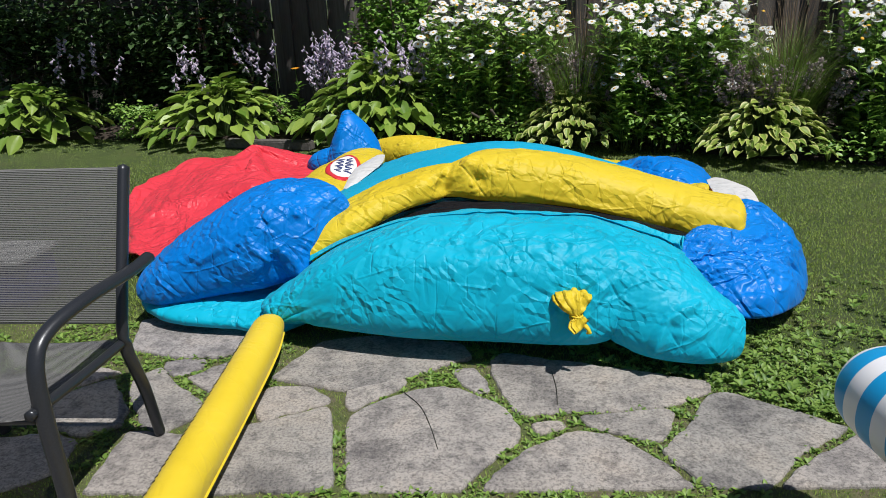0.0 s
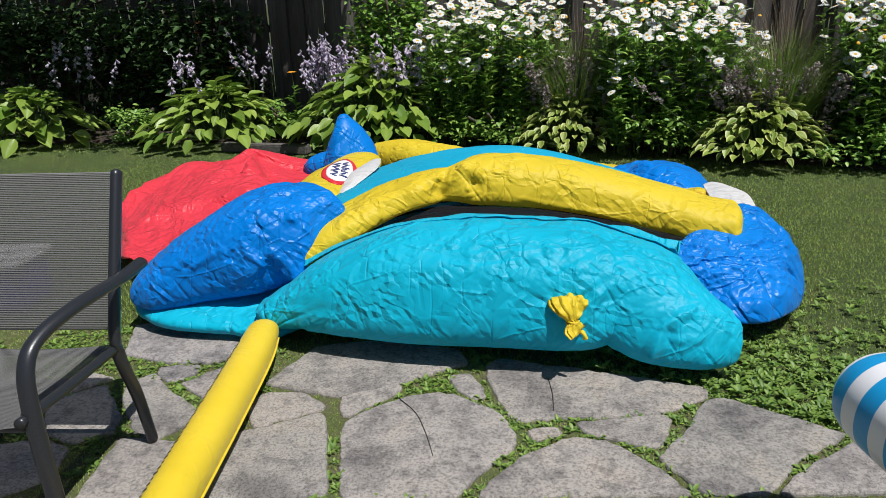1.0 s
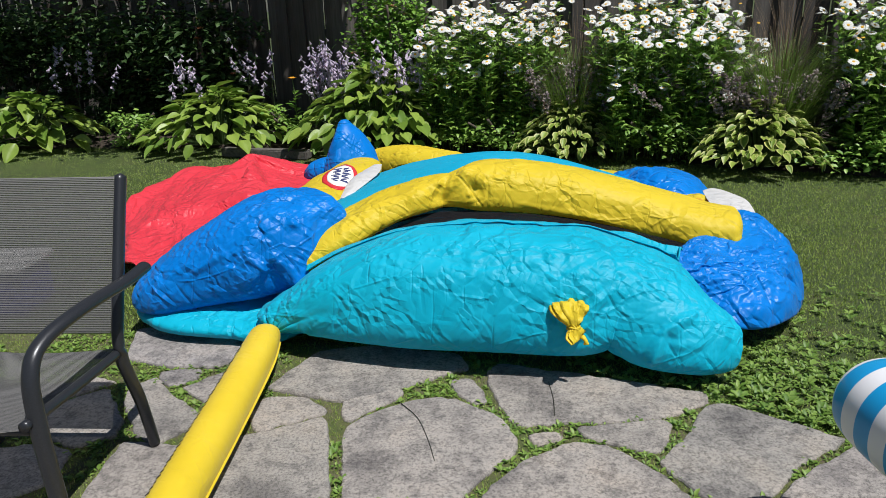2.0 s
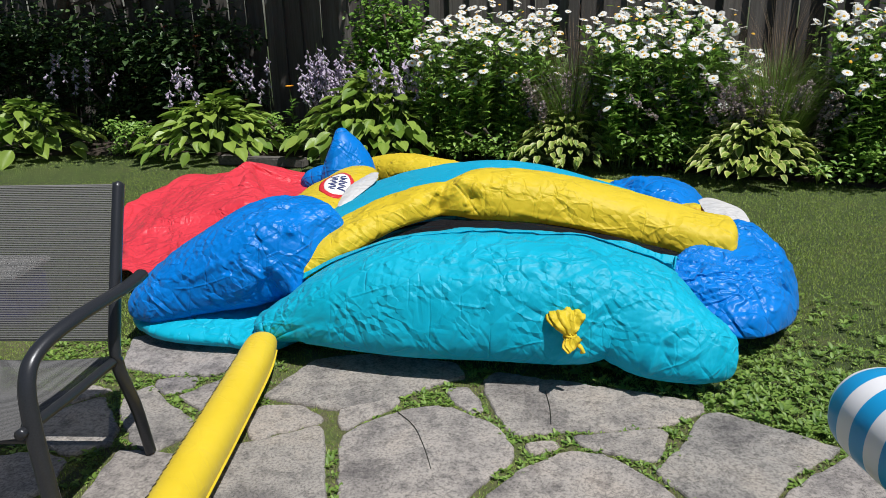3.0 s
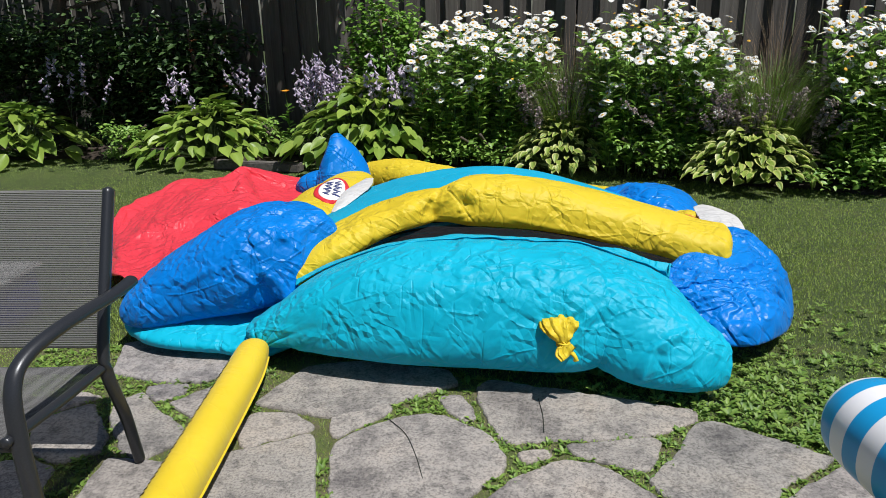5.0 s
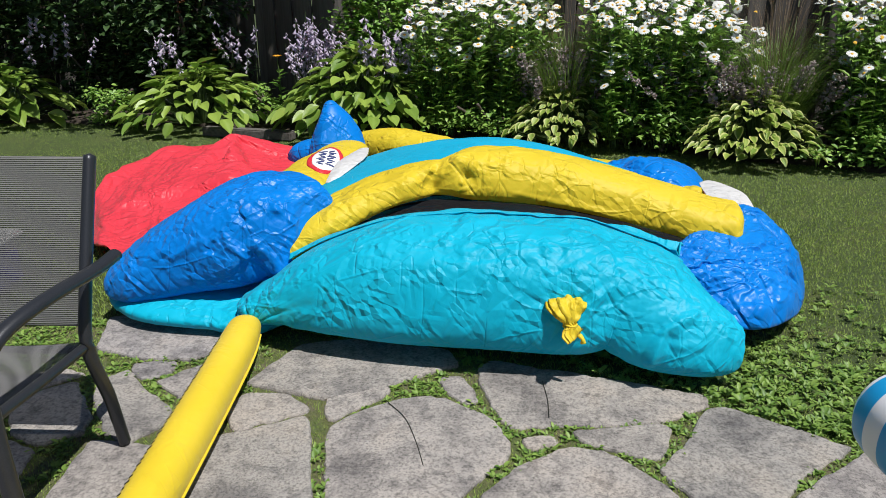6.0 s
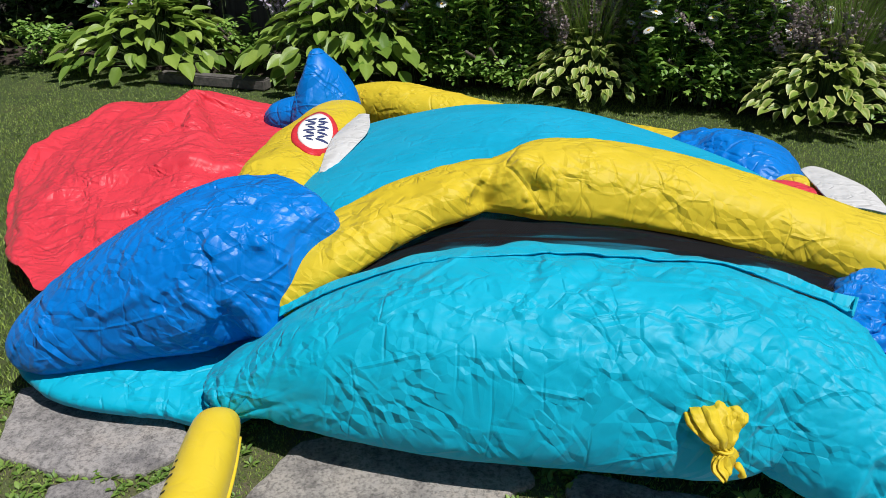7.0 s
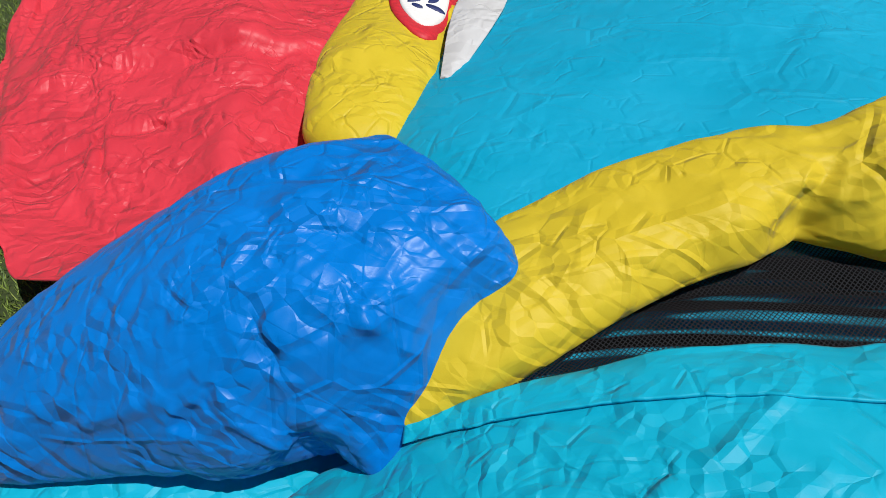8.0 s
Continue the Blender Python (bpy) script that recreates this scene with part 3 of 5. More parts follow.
# ---- fence ----
fence = tagged(new("fence"), "tall weathered grey board fence behind the flower bed", "fence", kind="structure")
slope = math.atan(-0.19)
board_me = [boxed("fence_board", (w, 0.02, 2.3), BOARD, 0.003, (0, 0, 1.15)) for w in (0.125, 0.135, 0.14)]
for i, x in enumerate(np.arange(-8.4, 7.4, 0.118)):
    m = pose(x, fence_y(x) + (0.05 if i % 2 else 0.0), 0.03, 0, random.uniform(-0.6, 0.6), math.degrees(slope))
    part("board", board_me[i % 3], fence, at=m)
post_me = boxed("fence_post", (0.11, 0.10, 2.35), BOARD, 0.005, (0, 0, 1.17))
for x in (-7.2, -4.7, -1.66, 0.9, 3.4, 5.9):
    part("post", post_me, fence, at=pose(x, fence_y(x) - 0.075, 0.0, 0, 0, math.degrees(slope)))
rail_me = boxed("fence_rail", (15.9, 0.04, 0.09), BOARD, 0.004)
for z in (0.35, 1.15, 1.95):
    part("rail", rail_me, fence, at=pose(-0.5, fence_y(-0.5) + 0.095, z, 0, 0, math.degrees(slope)))

# ---- patio ----
STONES = []


def stone(*corners):
    STONES.append(np.array(corners))


stone((-0.93, 6.91), (-0.86, 7.08), (-0.79, 7.23), (-0.56, 7.28), (-0.17, 7.19), (-0.13, 7.08), (-0.31, 6.97), (-0.41, 6.90), (-0.61, 6.82), (-0.77, 6.86))
stone((-0.94, 6.77), (-0.91, 6.85), (-0.76, 6.84), (-0.66, 6.76), (-0.66, 6.73), (-0.82, 6.65), (-0.86, 6.60), (-0.91, 6.65))
stone((-1.00, 6.51), (-0.92, 6.56), (-0.80, 6.61), (-0.65, 6.70), (-0.63, 6.65), (-0.53, 6.23), (-0.98, 6.21))
stone((-0.60, 6.81), (-0.51, 6.87), (-0.37, 6.90), (-0.40, 6.83), (-0.48, 6.76), (-0.55, 6.68), (-0.59, 6.71))
stone((-0.55, 6.66), (-0.47, 6.73), (-0.37, 6.81), (-0.25, 6.85), (-0.17, 6.83), (-0.07, 6.76), (0.01, 6.69), (0.06, 6.55), (0.04, 6.48), (-0.04, 6.39), (-0.14, 6.24), (-0.48, 6.23), (-0.56, 6.60))
stone((-0.20, 6.98), (-0.11, 6.99), (-0.06, 6.86), (-0.05, 6.82), (-0.10, 6.81), (-0.16, 6.88))
stone((-0.05, 7.05), (0.00, 7.12), (0.21, 7.06), (0.46, 6.99), (0.78, 6.88), (0.77, 6.82), (0.61, 6.73), (0.46, 6.69), (0.27, 6.68), (0.19, 6.67), (0.08, 6.65), (0.03, 6.70), (-0.03, 6.91))
stone((0.27, 6.64), (0.58, 6.69), (0.61, 6.67), (0.54, 6.52), (0.50, 6.50), (0.37, 6.56), (0.31, 6.58))
stone((0.10, 6.59), (0.16, 6.61), (0.21, 6.60), (0.20, 6.57), (0.13, 6.54))
stone((0.02, 6.37), (0.11, 6.47), (0.23, 6.55), (0.36, 6.54), (0.44, 6.47), (0.52, 6.37), (0.58, 6.26), (-0.06, 6.24))
stone((0.75, 6.80), (0.83, 6.82), (0.95, 6.74), (1.04, 6.69), (1.12, 6.62), (1.18, 6.59), (1.07, 6.52), (0.94, 6.43), (0.79, 6.27), (0.62, 6.27), (0.53, 6.42), (0.52, 6.45), (0.58, 6.52), (0.68, 6.65))
stone((1.23, 6.58), (1.28, 6.39), (1.29, 6.29), (0.83, 6.27), (0.97, 6.40), (1.04, 6.45), (1.16, 6.53))
stone((-1.63, 7.16), (-1.72, 7.45), (-1.52, 7.48), (-1.22, 7.39), (-1.11, 7.23), (-1.14, 7.15), (-1.19, 7.09), (-1.41, 7.09))
stone((-1.43, 7.05), (-1.25, 7.07), (-1.25, 6.99), (-1.32, 6.93), (-1.38, 6.96))
stone((-1.28, 6.91), (-1.16, 7.02), (-1.09, 7.10), (-1.05, 6.93), (-1.13, 6.79), (-1.18, 6.84))
stone((-1.49, 6.90), (-1.42, 6.99), (-1.31, 6.86), (-1.15, 6.74), (-1.14, 6.62), (-1.21, 6.51), (-1.32, 6.59), (-1.46, 6.80))
stone((-1.33, 6.53), (-1.10, 6.50), (-1.06, 6.35), (-1.09, 6.21), (-1.32, 6.20))
stone((-1.75, 6.75), (-1.58, 6.90), (-1.41, 6.67), (-1.38, 6.57), (-1.50, 6.50), (-1.62, 6.56))
stone((-1.84, 6.91), (-1.69, 6.99), (-1.57, 6.96), (-1.63, 6.91), (-1.75, 6.81))
stone((-1.82, 6.48), (-1.60, 6.52), (-1.49, 6.46), (-1.47, 6.31), (-1.61, 6.19))
stone((-2.14, 6.86), (-1.91, 6.91), (-1.77, 6.74), (-1.68, 6.58), (-1.91, 6.55))

patio = tagged(new("patio"), "patio of irregular grey flagstones with weeds in the joints", "patio", kind="structure")
px = np.linspace(-6, 6, 49)
top = np.where(True, np.interp(px, (-9, -2.6, -1.8, -1.2, 0.0, 0.8, 1.25, 1.7, 9), (7.2, 7.5, 7.45, 7.5, 7.15, 6.88, 6.6, 6.3, 3.2)), 0)
verts = [(x, y, z) for x, t in zip(px, top) for y, z in ((2.0, -0.014), (t - 0.03, -0.014), (t, -0.03))]
faces = [(i * 3 + k, (i + 1) * 3 + k, (i + 1) * 3 + k + 1, i * 3 + k + 1) for i in range(48) for k in range(2)]
tagged(laid("joint_soil", mesh_of("joint_soil", verts, faces, MOSS), patio, "mossy soil in the joints"), kind="stuff")


def flagstone(corners, seed):
    """One stone: wavering broken edges, a worn rim, a slightly uneven top."""
    r = np.random.default_rng(seed)
    c = np.asarray(corners)
    mid = c.mean(0)
    out = []
    for a, b in zip(c, np.roll(c, -1, 0)):
        steps = max(3, int(np.linalg.norm(b - a) / 0.022))
        for k in range(steps):
            out.append(a + (b - a) * k / steps)
    o = np.array(out)
    for _ in range(1):
        o = 0.25 * np.roll(o, 1, 0) + 0.5 * o + 0.25 * np.roll(o, -1, 0)
    t = np.roll(o, -1, 0) - np.roll(o, 1, 0)
    nrm = np.c_[t[:, 1], -t[:, 0]] / (np.linalg.norm(t, axis=1, keepdims=True) + 1e-9)
    if ((o - mid) * nrm).sum() < 0:
        nrm = -nrm
    o3 = np.c_[o * 14, np.full(len(o), seed)]
    o = o + nrm * (0.006 + 0.006 * waves(o3, 3) + 0.004 * waves(o3 * 3.1, 4) + 0.002 * r.normal(size=len(o)))[:, None]
    n = len(o)
    tilt = r.normal(scale=0.004, size=2)
    lift = r.uniform(-0.003, 0.003)
    verts = []
    for inset, z in ((-0.003, -0.03), (0.0, -0.008), (0.004, -0.002), (0.012, 0.0)):
        p = o - nrm * inset
        verts += [(x, y, z + lift + (x - mid[0]) * tilt[0] + (y - mid[1]) * tilt[1]) for x, y in p]
    faces = [(k * n + i, k * n + (i + 1) % n, (k + 1) * n + (i + 1) % n, (k + 1) * n + i) for k in range(3) for i in range(n)]
    faces.append(tuple(3 * n + i for i in range(n)))
    area = 0.5 * np.sum(o[:, 0] * np.roll(o[:, 1], -1) - np.roll(o[:, 0], -1) * o[:, 1])
    if area < 0:
        faces = [f[::-1] for f in faces]
    return mesh_of("flagstone", verts, faces, FLAG, False)


# ---- small leaves and blades ----
BLADE_V = [(-0.5, 0, 0), (0.5, 0, 0), (0.32, 0.55, 0.06), (-0.32, 0.55, 0.06), (0, 1, -0.08)]
BLADE_F = [(0, 1, 2, 3), (3, 2, 4)]
LEAF_V = [(0, 0, 0), (-0.36, 0.35, 0.10), (0, 0.38, 0), (0.36, 0.35, 0.10), (-0.30, 0.7, 0.06), (0, 0.72, -0.03), (0.30, 0.7, 0.06), (0, 1.0, -0.12)]
LEAF_F = [(0, 2, 1), (0, 3, 2), (1, 2, 5, 4), (2, 3, 6, 5), (4, 5, 7), (5, 6, 7)]


def inside(poly, x, y):
    hit = np.zeros(len(x), bool)
    for (x0, y0), (x1, y1) in zip(poly, np.roll(poly, -1, 0)):
        hit ^= ((y0 > y) != (y1 > y)) & (x < (x1 - x0) * (y - y0) / (y1 - y0 + 1e-12) + x0)
    return hit


def on_stone(x, y):
    out = np.zeros(len(x), bool)
    for s in STONES:
        out |= inside(s, x, y)
    return out


def scattered(n, x0, x1, y0, y1):
    return rng.uniform(x0, x1, n), rng.uniform(y0, y1, n)


def lean_blades(x, y, z, length, width, spread):
    n = len(x)
    a = rng.uniform(0, 2 * math.pi, n)
    d = np.c_[np.cos(a) * spread, np.sin(a) * spread, np.ones(n)] + rng.normal(scale=0.15, size=(n, 3))
    side = np.c_[-np.sin(a), np.cos(a), np.zeros(n)]
    up = np.cross(side, d)
    return frames(np.c_[x, y, z], d, up, np.c_[width, length, length])


x, y = scattered(820000, -6.5, 5.0, 6.0, 12.4)
dist = np.hypot(x + 0.1, y - 4.4)
keep = (~in_patio(x, y + 0.05)) & (y < edge_y(x) + 0.28) & (rng.uniform(size=len(x)) < np.clip(1.45 - 0.125 * dist, 0.45, 1)) & ((np.abs(x) < 0.68 * (y - 4.4) + 0.3) | (rng.uniform(size=len(x)) < 0.3))
x, y = x[keep], y[keep]
thick = np.clip(0.75 + 0.5 * waves(np.c_[x, y, 0 * x] * 1.7, 31), 0.35, 1.4)
L = rng.uniform(0.013, 0.029, len(x)) * thick
grass = batch("grass", BLADE_V, BLADE_F, lean_blades(x, y, np.full(len(x), -0.022), L, rng.uniform(0.0022, 0.0042, len(x)), 0.8), BLADE)
tagged(new("grass", grass), "short green grass blades of the lawn", "grass", kind="stuff")


def rosettes(x, y, z, reach, leaves):
    """Flat tufts of broad leaves, one round each place."""
    k = len(x)
    a = (rng.uniform(0, 6.3, (k, 1)) + np.arange(leaves)[None] * 2.4 + rng.normal(scale=0.3, size=(k, leaves))).ravel()
    rise = rng.uniform(0.15, 0.9, k * leaves)
    d = np.c_[np.cos(a), np.sin(a), rise]
    up = np.c_[-np.cos(a) * rise, -np.sin(a) * rise, np.ones(k * leaves)]
    size = (np.repeat(reach, leaves) * rng.uniform(0.55, 1.1, k * leaves))
    pos = np.repeat(np.c_[x, y, z], leaves, 0) + np.c_[np.cos(a), np.sin(a), 0 * a] * 0.004
    return frames(pos, d, up, np.c_[size * 0.62, size, size])


x, y = scattered(9500, 0.3, 2.6, 6.0, 8.0)
line = np.interp(x, (0.3, 0.8, 1.25, 1.7, 2.6), (7.03, 6.86, 6.58, 6.3, 5.9))
d = y - line
keep = (d > -0.03) & (rng.uniform(size=len(x)) < np.exp(-np.abs(d - 0.14) / 0.40) * (0.35 + 0.65 * (x > 0.9))) & ~on_stone(x, y)
x, y = x[keep], y[keep]
tagged(new("weeds", batch("weeds", LEAF_V, LEAF_F, rosettes(x, y, rng.uniform(-0.02, 0.012, len(x)), rng.uniform(0.014, 0.042, len(x)), 6), WEED)), "broad-leaved weeds where lawn meets patio", "weeds", kind="stuff")

x, y = scattered(9000, -2.4, 1.5, 5.9, 7.5)
cover = waves(np.c_[x, y, 0 * x] * 5.5, 77)
keep = in_patio(x, y) & ~on_stone(x, y) & (cover > -0.3) & (rng.uniform(size=len(x)) < 0.75)
x, y = x[keep], y[keep]
tagged(new("joint_weeds", batch("joint_weeds", LEAF_V, LEAF_F, rosettes(x, y, np.full(len(x), -0.012), rng.uniform(0.012, 0.034, len(x)), 5), WEED)), "small green weeds growing in the patio joints", "weeds", kind="stuff")
x, y = scattered(150000, -2.4, 1.5, 5.9, 7.5)
keep = in_patio(x, y) & ~on_stone(x, y)
x, y = x[keep], y[keep]
tagged(new("joint_moss", batch("joint_moss", BLADE_V, BLADE_F, lean_blades(x, y, np.full(len(x), -0.016), rng.uniform(0.005, 0.016, len(x)), rng.uniform(0.002, 0.004, len(x)), 0.9), BLADE)), "low moss and fine grass in the patio joints", "moss", kind="stuff")

def dent(me, at, far, push):
    """Presses one place of a mesh aside."""
    co = np.zeros(len(me.vertices) * 3, np.float32)
    me.vertices.foreach_get("co", co)
    co = co.reshape(-1, 3)
    w = np.exp(-np.sum((co - np.asarray(at)) ** 2, 1) / far**2)
    co += w[:, None] * np.asarray(push)
    me.vertices.foreach_set("co", co.astype(np.float32).ravel())
    me.update()


# ---- inflatable ----
inflatable = thing("inflatable_bouncer", (-0.3, 8.3, 0.0), "half-inflated turquoise, blue, yellow and red bouncer lying on patio and lawn", "inflatable")

flap = puff("floor_flap", [(-0.95, 7.28, 0.05), (-1.2, 7.26, 0.06), (-1.5, 7.31, 0.07), (-1.71, 7.46, 0.08), (-1.76, 7.7, 0.08), (-1.74, 8.0, 0.06), (-1.5, 8.1, 0.05), (-1.0, 8.2, 0.05), (-0.7, 7.7, 0.05)], TURQ, lambda x, y: 0.075 + 0 * x, 260, 90)
laid("floor_flap", crease(flap, 3, along=(0.3, 1, 0), top=0.55), inflatable, "flat turquoise nylon flap on the stones")

front = sausage("front_cushion", [
    (-1.08, 7.31, 0.12, 0.08, 0.045), (-0.92, 7.31, 0.16, 0.13, 0.085), (-0.66, 7.30, 0.235, 0.20, 0.165), (-0.35, 7.27, 0.285, 0.24, 0.22),
    (0.0, 7.25, 0.30, 0.26, 0.23), (0.33, 7.22, 0.29, 0.25, 0.225), (0.52, 7.19, 0.275, 0.225, 0.185), (0.66, 7.13, 0.215, 0.225, 0.18), (0.79, 7.11, 0.165, 0.21, 0.145), (0.88, 7.14, 0.125, 0.18, 0.105)],
    TURQ, 540, 300, 2.7, (0.07, 0.05), -0.30)
crease(front, 5, ((0.15, 0.05), (0.08, 0.10), (0.045, 0.13), (0.026, 0.12)), (0.35, -0.4, 0.9), 0.012, 0.3, 0.006,
       (((0.27, 6.98, 0.28), 0.20, 11, 0.008), ((-0.98, 7.12, 0.14), 0.26, 13, 0.010)),
       (((0.20, 7.12, 0.48), (0.25, 6.98, 0.27), 0.035, -0.022), ((0.27, 7.10, 0.47), (0.29, 6.97, 0.30), 0.03, 0.012), ((0.57, 6.90, 0.10), (0.62, 6.90, 0.24), 0.045, -0.03),
        ((0.60, 6.90, 0.24), (0.74, 6.96, 0.29), 0.035, -0.018), ((0.66, 6.90, 0.20), (0.86, 6.96, 0.17), 0.03, -0.010)), (((0.74, 6.95, 0.14), 0.20, 0.5), ((0.30, 7.0, 0.27), 0.16, 0.5), ((-0.95, 7.15, 0.15), 0.18, 1.2)))
cushion = laid("front_cushion", front, inflatable, "plump turquoise nylon cushion with creases")

left = sausage("side_cushion", [
    (-1.70, 7.45, 0.14, 0.08, 0.06), (-1.56, 7.48, 0.20, 0.13, 0.11), (-1.35, 7.54, 0.287, 0.185, 0.168), (-1.12, 7.59, 0.366, 0.235, 0.212),
    (-0.95, 7.66, 0.42, 0.245, 0.20), (-0.835, 7.73, 0.465, 0.225, 0.15), (-0.785, 7.77, 0.485, 0.20, 0.12)], BLUE, 440, 300, 2.4, (0.12, 0.12), -0.25)
dent(left, (-0.77, 7.56, 0.44), 0.11, (-0.06, 0.03, 0.0))
dent(left, (-1.02, 7.40, 0.27), 0.07, (0.0, 0.03, 0.075))
dent(left, (-0.92, 7.42, 0.29), 0.05, (0.02, -0.035, -0.03))
crease(left, 12, ((0.15, 0.06), (0.08, 0.12), (0.045, 0.16), (0.026, 0.14)), (0.6, 0.4, 0.5), 0.06, 0.42, 0.006,
       (((-1.03, 7.42, 0.30), 0.16, 9, 0.010),),
       (((-1.14, 7.36, 0.44), (-1.04, 7.38, 0.33), 0.03, -0.016), ((-0.93, 7.46, 0.53), (-0.83, 7.50, 0.42), 0.03, -0.015), ((-0.86, 7.60, 0.63), (-0.93, 7.47, 0.54), 0.025, 0.010), ((-1.35, 7.36, 0.33), (-1.2, 7.36, 0.42), 0.03, -0.013), ((-1.0, 7.42, 0.5), (-1.12, 7.38, 0.48), 0.03, 0.012)), (((-1.05, 7.40, 0.33), 0.18, 0.9), ((-0.86, 7.52, 0.52), 0.12, 0.6)))
laid("side_cushion", left, inflatable, "glossy wrinkled blue nylon cushion")

right = puff("corner_cushion", [(0.72, 7.40, 0.30), (0.86, 7.26, 0.16), (1.06, 7.20, 0.08), (1.28, 7.36, 0.08), (1.42, 7.62, 0.08), (1.46, 7.92, 0.10), (1.36, 8.12, 0.14), (1.10, 8.02, 0.2), (0.88, 7.72, 0.25)], BLUE, lambda x, y: 0.205 + 0.085 * np.clip((y - 7.4) / 0.4, 0, 1), 160, 70, 3.0, 2.2, 0.06)
dent(right, (0.84, 7.40, 0.42), 0.13, (0.0, 0.0, -0.06))
dent(right, (0.98, 7.68, 0.48), 0.16, (0.0, 0.0, -0.09))
dent(right, (0.98, 7.50, 0.47), 0.05, (0.0, 0.02, -0.05))
dent(right, (1.08, 7.44, 0.45), 0.07, (0.0, -0.01, 0.025))
dent(right, (1.30, 7.80, 0.46), 0.05, (0.01, 0.02, -0.05))
dent(right, (1.22, 7.95, 0.48), 0.10, (0.0, 0.0, 0.03))
crease(right, 15, ((0.16, 0.05), (0.085, 0.07), (0.05, 0.08)), None, 0.03, 0.45, 0.006, (((0.80, 7.42, 0.42), 0.18, 11, 0.010),),
       (((0.82, 7.42, 0.44), (1.02, 7.48, 0.47), 0.05, -0.035), ((0.84, 7.36, 0.42), (1.06, 7.42, 0.45), 0.04, 0.016), ((1.20, 7.85, 0.48), (1.34, 7.72, 0.44), 0.05, -0.03), ((1.14, 7.80, 0.48), (1.30, 7.66, 0.44), 0.04, 0.012), ((1.02, 7.20, 0.14), (1.20, 7.26, 0.10), 0.03, -0.02)), (((0.88, 7.38, 0.40), 0.16, 1.6), ((1.26, 7.78, 0.45), 0.16, 1.4), ((1.1, 7.22, 0.12), 0.2, 0.8)))
settle(right, 0.09, 0.06, 12, seed=15, knots=(((0.88, 7.38, 0.40), 0.2, 0.8), ((1.26, 7.78, 0.45), 0.2, 0.6)))
rounder(laid("corner_cushion", right, inflatable, "rounded blue nylon cushion with creases"))

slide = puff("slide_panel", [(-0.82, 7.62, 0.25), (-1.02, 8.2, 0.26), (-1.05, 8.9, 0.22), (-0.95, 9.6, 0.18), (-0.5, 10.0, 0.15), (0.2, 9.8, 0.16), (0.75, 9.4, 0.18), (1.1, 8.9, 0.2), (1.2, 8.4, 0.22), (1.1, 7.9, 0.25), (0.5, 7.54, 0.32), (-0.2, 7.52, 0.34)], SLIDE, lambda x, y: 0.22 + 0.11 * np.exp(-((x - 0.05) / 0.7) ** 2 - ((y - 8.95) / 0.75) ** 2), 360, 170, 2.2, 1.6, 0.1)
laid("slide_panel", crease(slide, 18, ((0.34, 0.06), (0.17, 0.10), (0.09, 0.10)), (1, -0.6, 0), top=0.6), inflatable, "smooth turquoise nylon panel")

arch = sausage("arch_tube", [
    (-0.92, 7.44, 0.30, 0.06, 0.04), (-0.80, 7.56, 0.39, 0.12, 0.06), (-0.57, 7.69, 0.50, 0.125, 0.065), (-0.32, 7.78, 0.57, 0.115, 0.07), (-0.21, 7.79, 0.58, 0.10, 0.074), (-0.10, 7.80, 0.59, 0.12, 0.105),
    (0.05, 7.84, 0.585, 0.15, 0.115), (0.35, 7.86, 0.54, 0.165, 0.115), (0.70, 7.84, 0.455, 0.17, 0.105), (0.98, 7.76, 0.40, 0.16, 0.09), (1.15, 7.72, 0.40, 0.15, 0.07)],
    YELLOW, 480, 180, 2.7, (0.05, 0.04), -0.3)
dent(arch, (-0.27, 7.69, 0.56), 0.055, (0.0, 0.05, -0.01))
dent(arch, (-0.16, 7.74, 0.69), 0.05, (0.0, -0.01, 0.03))
dent(arch, (-0.10, 7.69, 0.60), 0.035, (0.0, 0.03, 0.0))
crease(arch, 21, ((0.15, 0.05), (0.08, 0.09), (0.045, 0.11)), (0.5, -0.4, 0.5), None, 0.45, 0.004, (),
       (((-0.14, 7.72, 0.70), (-0.22, 7.66, 0.58), 0.035, -0.025), ((-0.06, 7.72, 0.70), (-0.12, 7.68, 0.58), 0.03, -0.02), ((-0.22, 7.76, 0.66), (-0.26, 7.68, 0.56), 0.03, 0.015), ((0.05, 7.70, 0.54), (0.75, 7.68, 0.41), 0.025, -0.012)), (((-0.15, 7.72, 0.62), 0.13, 1.6),))
laid("arch_tube", arch, inflatable, "slack creased yellow nylon tube")

net = patch("safety_net", [(-0.80, 7.46, 0.36), (-0.4, 7.51, 0.44), (0.1, 7.51, 0.47), (0.5, 7.49, 0.43), (0.78, 7.42, 0.34)], [(0.78, 7.40, 0.34), (0.85, 7.55, 0.33), (0.95, 7.74, 0.34)],
            [(-0.76, 7.66, 0.33), (-0.3, 7.78, 0.50), (0.1, 7.80, 0.51), (0.5, 7.80, 0.44), (0.95, 7.74, 0.34)], [(-0.80, 7.44, 0.36), (-0.78, 7.55, 0.35), (-0.76, 7.66, 0.33)], NET, 150, 50,
            lambda u, v: -0.02 * np.sin(math.pi * v) * np.sin(math.pi * u) + 0.012 * np.abs(np.sin(v * 9 + 1.6 * np.sin(3 * u) + 1.2 * u)) * np.sin(math.pi * v))
laid("safety_net", net, inflatable, "black safety netting")
